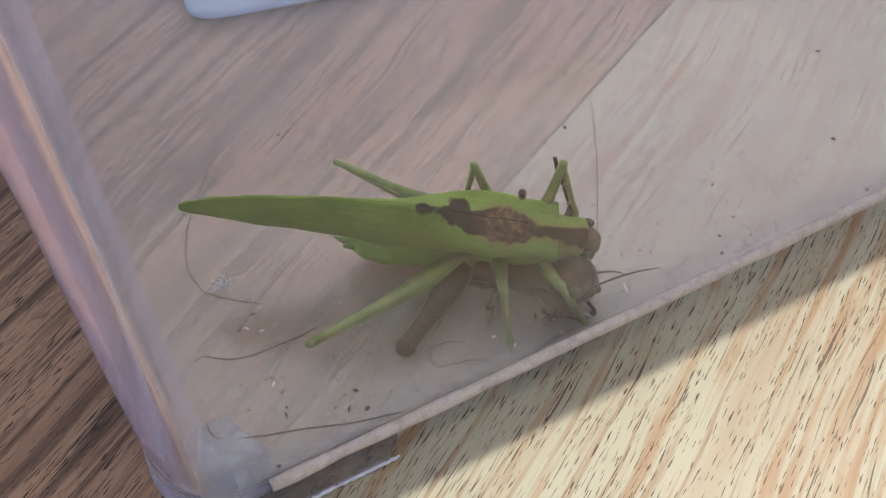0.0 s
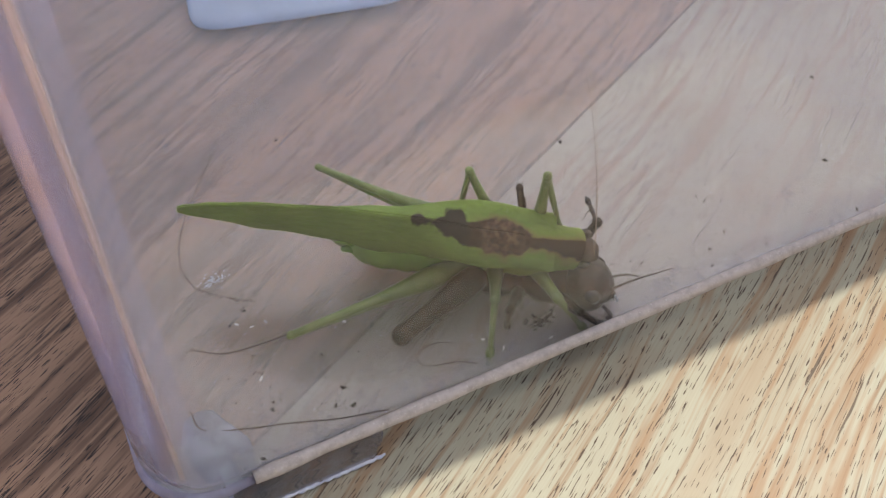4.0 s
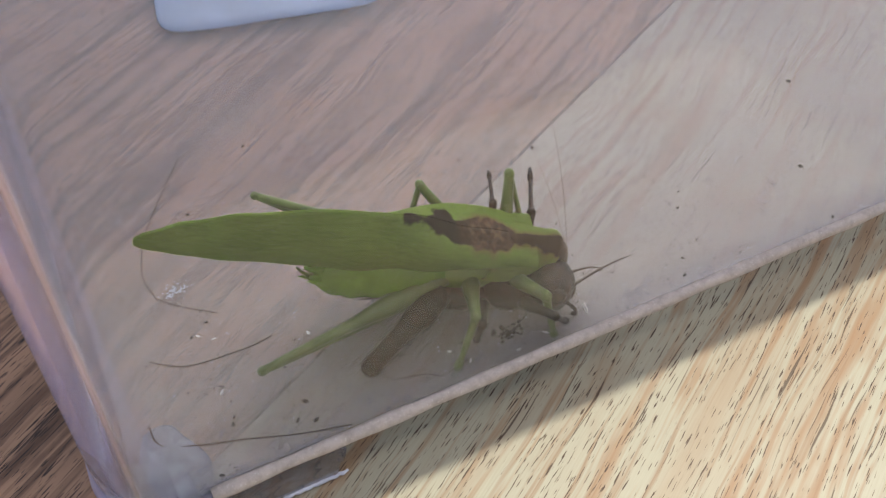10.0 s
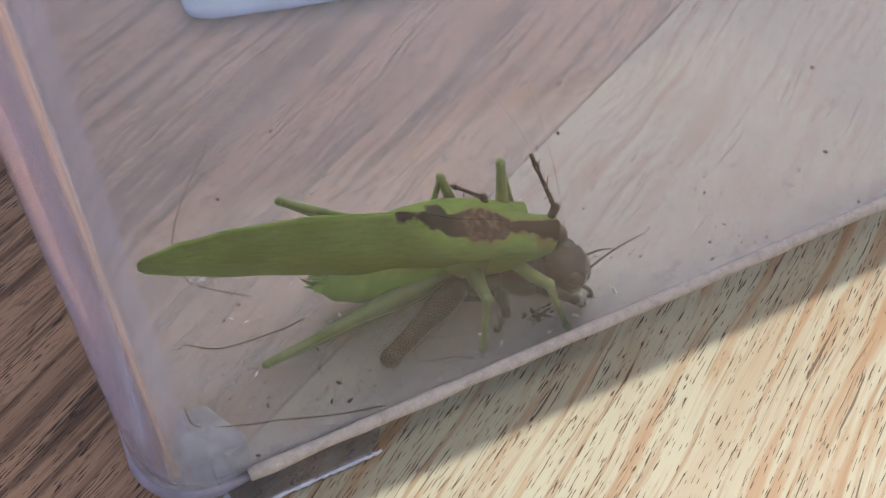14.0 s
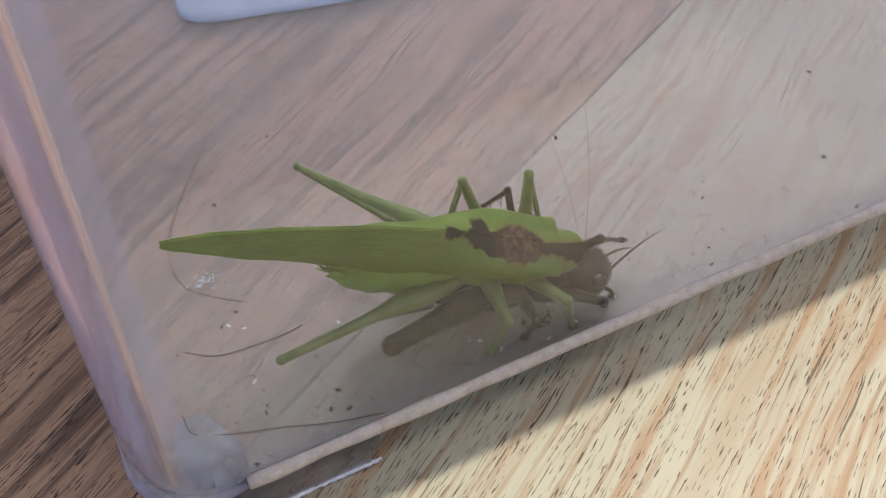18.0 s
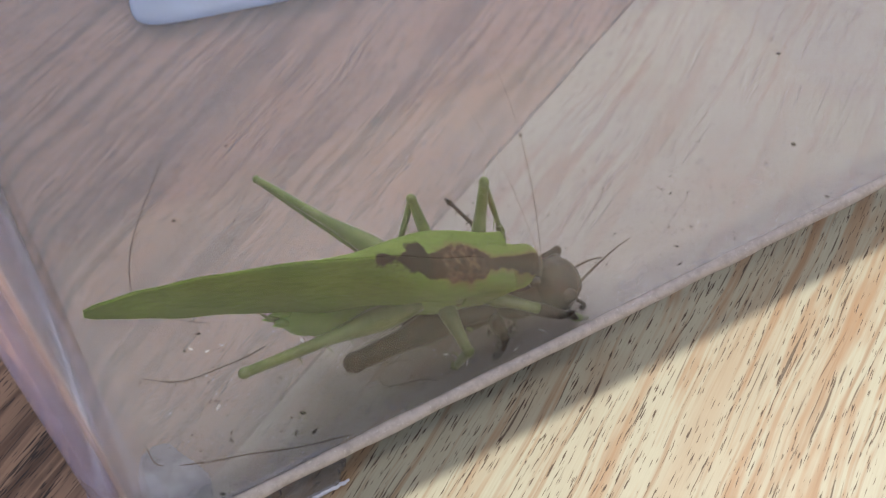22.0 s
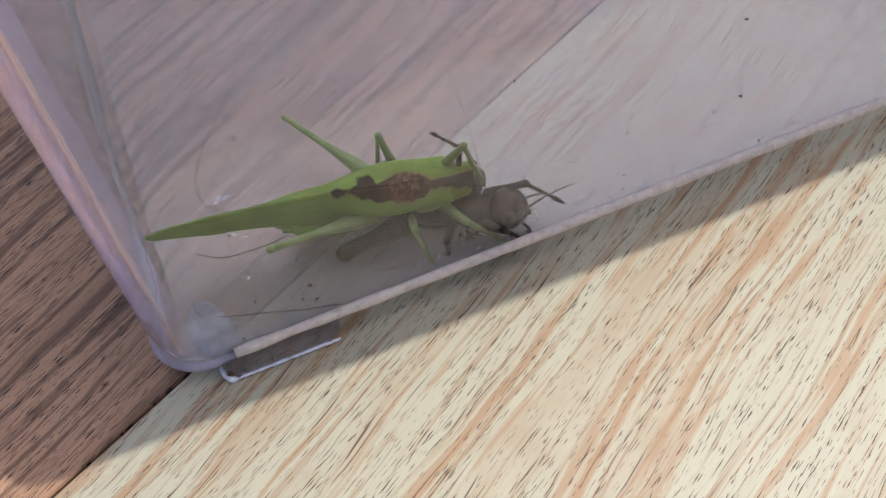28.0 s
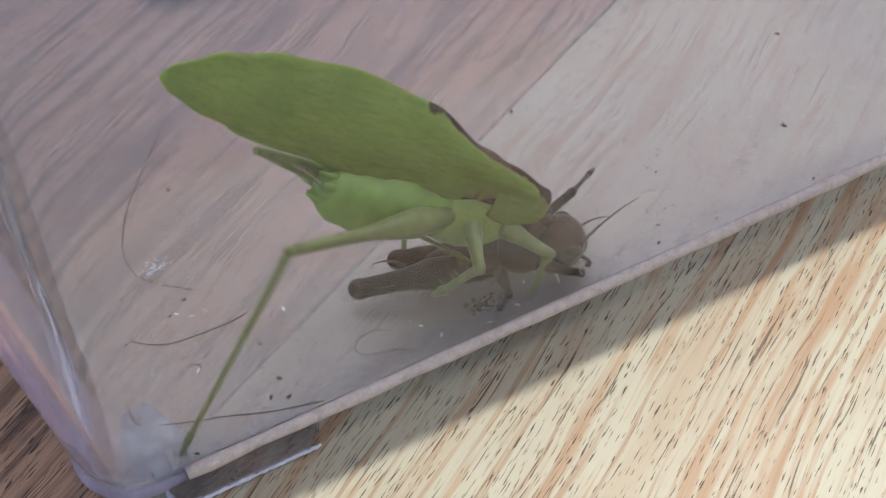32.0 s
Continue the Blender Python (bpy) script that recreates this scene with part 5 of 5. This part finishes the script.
    walk(cricket, [
        (0, pose(0.04020, 0.00575, 0.00340, 0, 0, -42.5)),
        (1, pose(0.04106, 0.00580, 0.00340, 0, 0, -39.6)),
        (2, pose(0.04259, 0.00612, 0.00340, 0, 0, -41.0)),
        (3, pose(0.04264, 0.00510, 0.00340, 0, 0, -40.1)),
        (6, pose(0.04249, 0.00450, 0.00340, 0, 0, -37.9)),
        (7, pose(0.04162, 0.00450, 0.00340, 0, 0, -37.7)),
        (8, pose(0.04125, 0.00450, 0.00340, 0, 0, -36.1)),
        (9, pose(0.04220, 0.00450, 0.00340, 0, 0, -27.0)),
        (10, pose(0.04271, 0.00631, 0.00340, 0, 0, -26.0)),
        (11, pose(0.04056, 0.00490, 0.00340, 0, 0, -34.7)),
        (12, pose(0.04092, 0.00465, 0.00340, 0, 0, -30.4)),
        (13, pose(0.04008, 0.00465, 0.00340, 0, 0, -28.4)),
        (14, pose(0.04128, 0.00687, 0.00340, 0, 0, -20.5)),
        (17, pose(0.04383, 0.00870, 0.00340, 0, 0, -10.1)),
        (18, pose(0.04350, 0.00627, 0.00340, 0, 0, -15.1)),
        (19, pose(0.04429, 0.00837, 0.00340, 0, 0, -6.8)),
        (20, pose(0.04463, 0.00809, 0.00340, 0, 0, -6.0)),
        (21, pose(0.04340, 0.00553, 0.00340, 0, 0, -12.5)),
        (22, pose(0.04348, 0.00543, 0.00340, 0, 0, -13.8)),
        (23, pose(0.04234, 0.00622, 0.00340, 0, 0, -25.6)),
        (24, pose(0.04357, 0.00669, 0.00340, 0, 0, -18.2)),
        (25, pose(0.04384, 0.00643, 0.00340, 0, 0, -17.8)),
        (26, pose(0.04416, 0.00557, 0.00340, 0, 0, -20.4)),
        (26.5, pose(0.04228, 0.00450, 0.00340, 0, 0, -23.1)),
        (28.5, pose(0.04206, 0.00450, 0.00340, 0, 0, -26.1)),
        (29, pose(0.04200, 0.00450, 0.00340, 0, 0, -28.9)),
        (29.5, pose(0.04217, 0.00450, 0.00340, 0, 0, -23.0)),
        (30, pose(0.04258, 0.00547, 0.00340, 0, 0, -23.8)),
        (30.5, pose(0.04389, 0.00576, 0.00340, 0, 0, -14.4)),
        (31, pose(0.04426, 0.00561, 0.00340, 0, 0, -21.3)),
        (31.5, pose(0.04651, 0.00510, 0.00340, 0, 0, -17.4)),
        (32, pose(0.04743, 0.00607, 0.00340, 0, 0, -15.0)),
    ])
    reach(C_FORE_L, (-2.8, 2.0, 3.6), [
        (0, (-1.4, 6.1, 7.2), (-3.6, 6.6, 13.6)), (1, (1.2, 3.9, 7.1), (-2.2, 4.5, 12.9)), (2, (-3, 1.7, 9.2), (-6.9, 5.1, 13.5)),
        (3, (-0.2, 5.6, 7), (-3.5, 11.3, 5.4)), (6, (-0.2, 1.6, 8.5), (2.4, 7.2, 5.8)), (7, (-0.5, 5.5, 7.3), (-0, 12.3, 7.3)),
        (8, (1.6, 4.6, 2.2), (2.8, 4.2, -3)), (9, (1.6, 4.6, 2.2), (2.8, 4.2, -3)), (10, (-1.7, 5.8, 7.5), (-1.3, 12.6, 7.4)),
        (11, (1.6, 4.6, 2.2), (2.8, 4.2, -3)), (12, (1.6, 4.6, 2.2), (2.8, 4.2, -3)), (13, (1.6, 4.6, 2.2), (2.8, 4.2, -3)),
        (14, (-0.8, 3.4, 8.6), (-3.3, 5.1, 14.7)), (17, (-2, -0.3, 8.7), (1.6, 0.6, 3)), (18, (1.2, 0.4, 7.2), (5.7, 3.3, 2.9)),
        (19, (-1, 0.4, 8.7), (2.5, 3.5, 13.6)), (20, (-2.6, -0.4, 8.7), (1.6, 0.9, 3.4)), (21, (1.2, 1.4, 7.5), (1.6, 6.6, 3.1)),
        (22, (1.6, 4.6, 2.2), (2.8, 4.2, -3)), (23, (1.4, -0.1, 6.6), (4.8, 3, 1.6)), (24, (0.8, 3.7, 7.6), (4.2, 2.6, 13.4)),
        (25, (0.4, 1.4, 8.2), (0.4, 5, 2.4)), (26, (-2.4, 1.2, 9.1), (-0.5, 6, 4.7)), (29, (2.8, 2.1, 3.1), (8.9, 0.1, 1)),
        (30, (2.2, 4, 5.2), (3.2, 10.7, 4.9)), (31, (2.1, 2.5, 6.2), (5.6, 3.8, 11.9)), (32, (1.9, 3.5, 6.2), (5.9, 8.4, 3.6)),
    ])
    step(C_FORE_R, (-2.8, -2.0, 2.6), [(0, (1.5, -2.6, 0.2)), (32, (1.5, -2.6, 0.2))], (0.5, -1, 0.8))
    step(C_MID_R, (-7.0, -2.2, 2.4), [(0, (-7.6, -4.8, 0.2)), (32, (-7.6, -4.8, 0.2))], (0, -1, 0.9))
    step(C_HIND_L, (-6.5, 1.6, 2.4), [(0, (-8.0, 2.4, 0.6)), (32, (-8.0, 2.4, 0.6))], (-1, 0.05, 0.05))
    swing(C_HIND_R, (-11.2, -1.4, 3.6), [
        (0, (-14.2, -9.5, 2.1)), (1, (-15.1, -9.5, 2.1)), (2, (-16.5, -10.7, 2.1)), (3, (-17.2, -9.6, 2.1)), (6, (-17.7, -9.7, 2.1)),
        (7, (-16.5, -8.6, 2.1)), (8, (-15.8, -8.4, 2.1)), (9, (-17.0, -7.6, 2.1)), (10, (-18.0, -9.2, 2.1)), (11, (-15.2, -9.3, 2.1)),
        (12, (-16.4, -9.5, 2.1)), (13, (-16.1, -8.5, 2.1)), (14, (-19.5, -9.3, 2.1)), (17, (-23.1, -5.5, 2.1)), (18, (-22.4, -5.0, 2.1)),
        (19, (-23.4, -3.7, 2.1)), (20, (-23.7, -3.2, 2.1)), (21, (-22.6, -2.9, 2.1)), (22, (-22.5, -3.1, 2.1)), (23, (-20.6, -7.7, 2.1)),
        (24, (-22.1, -6.1, 2.1)), (25, (-22.8, -5.8, 2.1)), (26, (-23.2, -6.5, 2.1)), (26.5, (-21.4, -5.7, 2.1)), (28.5, (-19.9, -6.5, 2.1)),
        (29, (-18.8, -6.7, 2.1)), (29.5, (-20.1, -4.2, 2.1)), (30, (-20.2, -5.3, 2.1)), (30.5, (-21.3, -1.4, 2.1)), (31, (-20.9, -4.6, 2.1)),
        (31.5, (-20.0, -0.4, 2.1)), (32, (-20.4, -0.5, 2.1)),
    ], [
        (0, (-11.1, -0.9, 2.2)), (1, (-11.1, -1.2, 2.2)), (2, (-11.7, -2.9, 2.2)), (3, (-12.1, -1.9, 2.1)), (6, (-12.1, -2.4, 2.1)),
        (7, (-10.8, -1.5, 2.3)), (8, (-11.2, -0.5, 2.3)), (9, (-10.8, -0.8, 2.3)), (10, (-12.1, -2.2, 2.2)), (11, (-10.6, -1.4, 2.2)),
        (12, (-11.3, -1.9, 2.3)), (13, (-10.5, -1.2, 2.4)), (14, (-13.0, -2.7, 1.9)), (17, (-14.3, -2.7, 2.0)), (18, (-13.8, -1.9, 1.9)),
        (19, (-14.6, -1.2, 1.9)), (20, (-14.8, -1.7, 1.9)), (21, (-13.7, -1.0, 2.0)), (22, (-13.6, -1.5, 2.0)), (23, (-12.5, -3.4, 2.0)),
        (24, (-13.7, -2.5, 2.0)), (25, (-14.0, -3.2, 1.9)), (26, (-15.3, -1.8, 1.8)), (26.5, (-13.4, -1.1, 2.0)), (28.5, (-11.8, -2.1, 2.1)),
        (29, (-10.5, -2.9, 2.2)), (29.5, (-11.3, -1.8, 2.2)), (30, (-11.6, -2.4, 2.1)), (30.5, (-12.2, -1.2, 2.1)), (31, (-12.4, -1.0, 2.1)),
        (31.5, (-11.0, -0.4, 2.3)), (32, (-11.4, -0.4, 2.2)),
    ])
    reach(C_MID_L, (-6.5, 2.0, 3.0), [
        (0, (-6.2, 3.7, 10.8), (-5.6, 5.6, 4.6)), (1, (-5.8, 7.7, 8.5), (-10.8, 9.5, 4.7)), (2, (-7.4, 0, 10.7), (-6.8, 3.3, 5.1)),
        (3, (-8, 5.3, 10.1), (-6.9, 8.7, 4.7)), (6, (-9.3, 6.9, 8.6), (-11.4, 11.1, 4.1)), (7, (-7.5, 7.5, 4.5), (-9, 7, 0.4)),
        (8, (-7.5, 7.5, 4.5), (-9, 7, 0.4)), (9, (-7.5, 7.5, 4.5), (-9, 7, 0.4)), (10, (-5.8, 4.2, 10.7), (-5.9, 10.5, 9)),
        (11, (-8.1, 7.4, 8.7), (-9.5, 11.2, 3.6)), (12, (-7.9, 7.5, 8.6), (-9.8, 10.9, 3.4)), (13, (-6.2, 7.6, 8.7), (-6.6, 11.2, 3.3)),
        (14, (-8.1, 3.7, 10.6), (-10.7, 8.8, 7.6)), (17, (-6.6, 3.6, 10.8), (-8.5, 7, 5.6)), (18, (-6.7, 7.2, 9.1), (-8.8, 10.3, 3.8)),
        (19, (-7.6, 2.2, 10.9), (-6.8, 7.9, 8.1)), (20, (-8.1, 4.5, 10.4), (-14.2, 2.3, 11.1)), (21, (-6.8, 7.8, 8.5), (-12.9, 5.7, 9)),
        (22, (-7.4, 3.3, 10.8), (-8.7, 9.3, 8.7)), (23, (-9.1, 4.1, 10.3), (-10.2, 6.9, 4.5)), (24, (-10, 5.5, 9.3), (-10.9, 10, 4.8)),
        (25, (-9.3, 3.5, 10.3), (-9, 8.5, 6.2)), (26, (-9.7, 3.3, 10.2), (-12.6, 8.8, 8.4)), (29, (-3.4, 3.5, 10.2), (-8, 7.9, 8.8)),
        (30, (-5, 4.2, 10.5), (-7.7, 8.2, 6.1)), (31, (-6.4, 3, 10.9), (-9.4, 7.1, 6.9)), (32, (-7.5, 7.5, 4.5), (-9, 7, 0.4)),
    ])


motions()
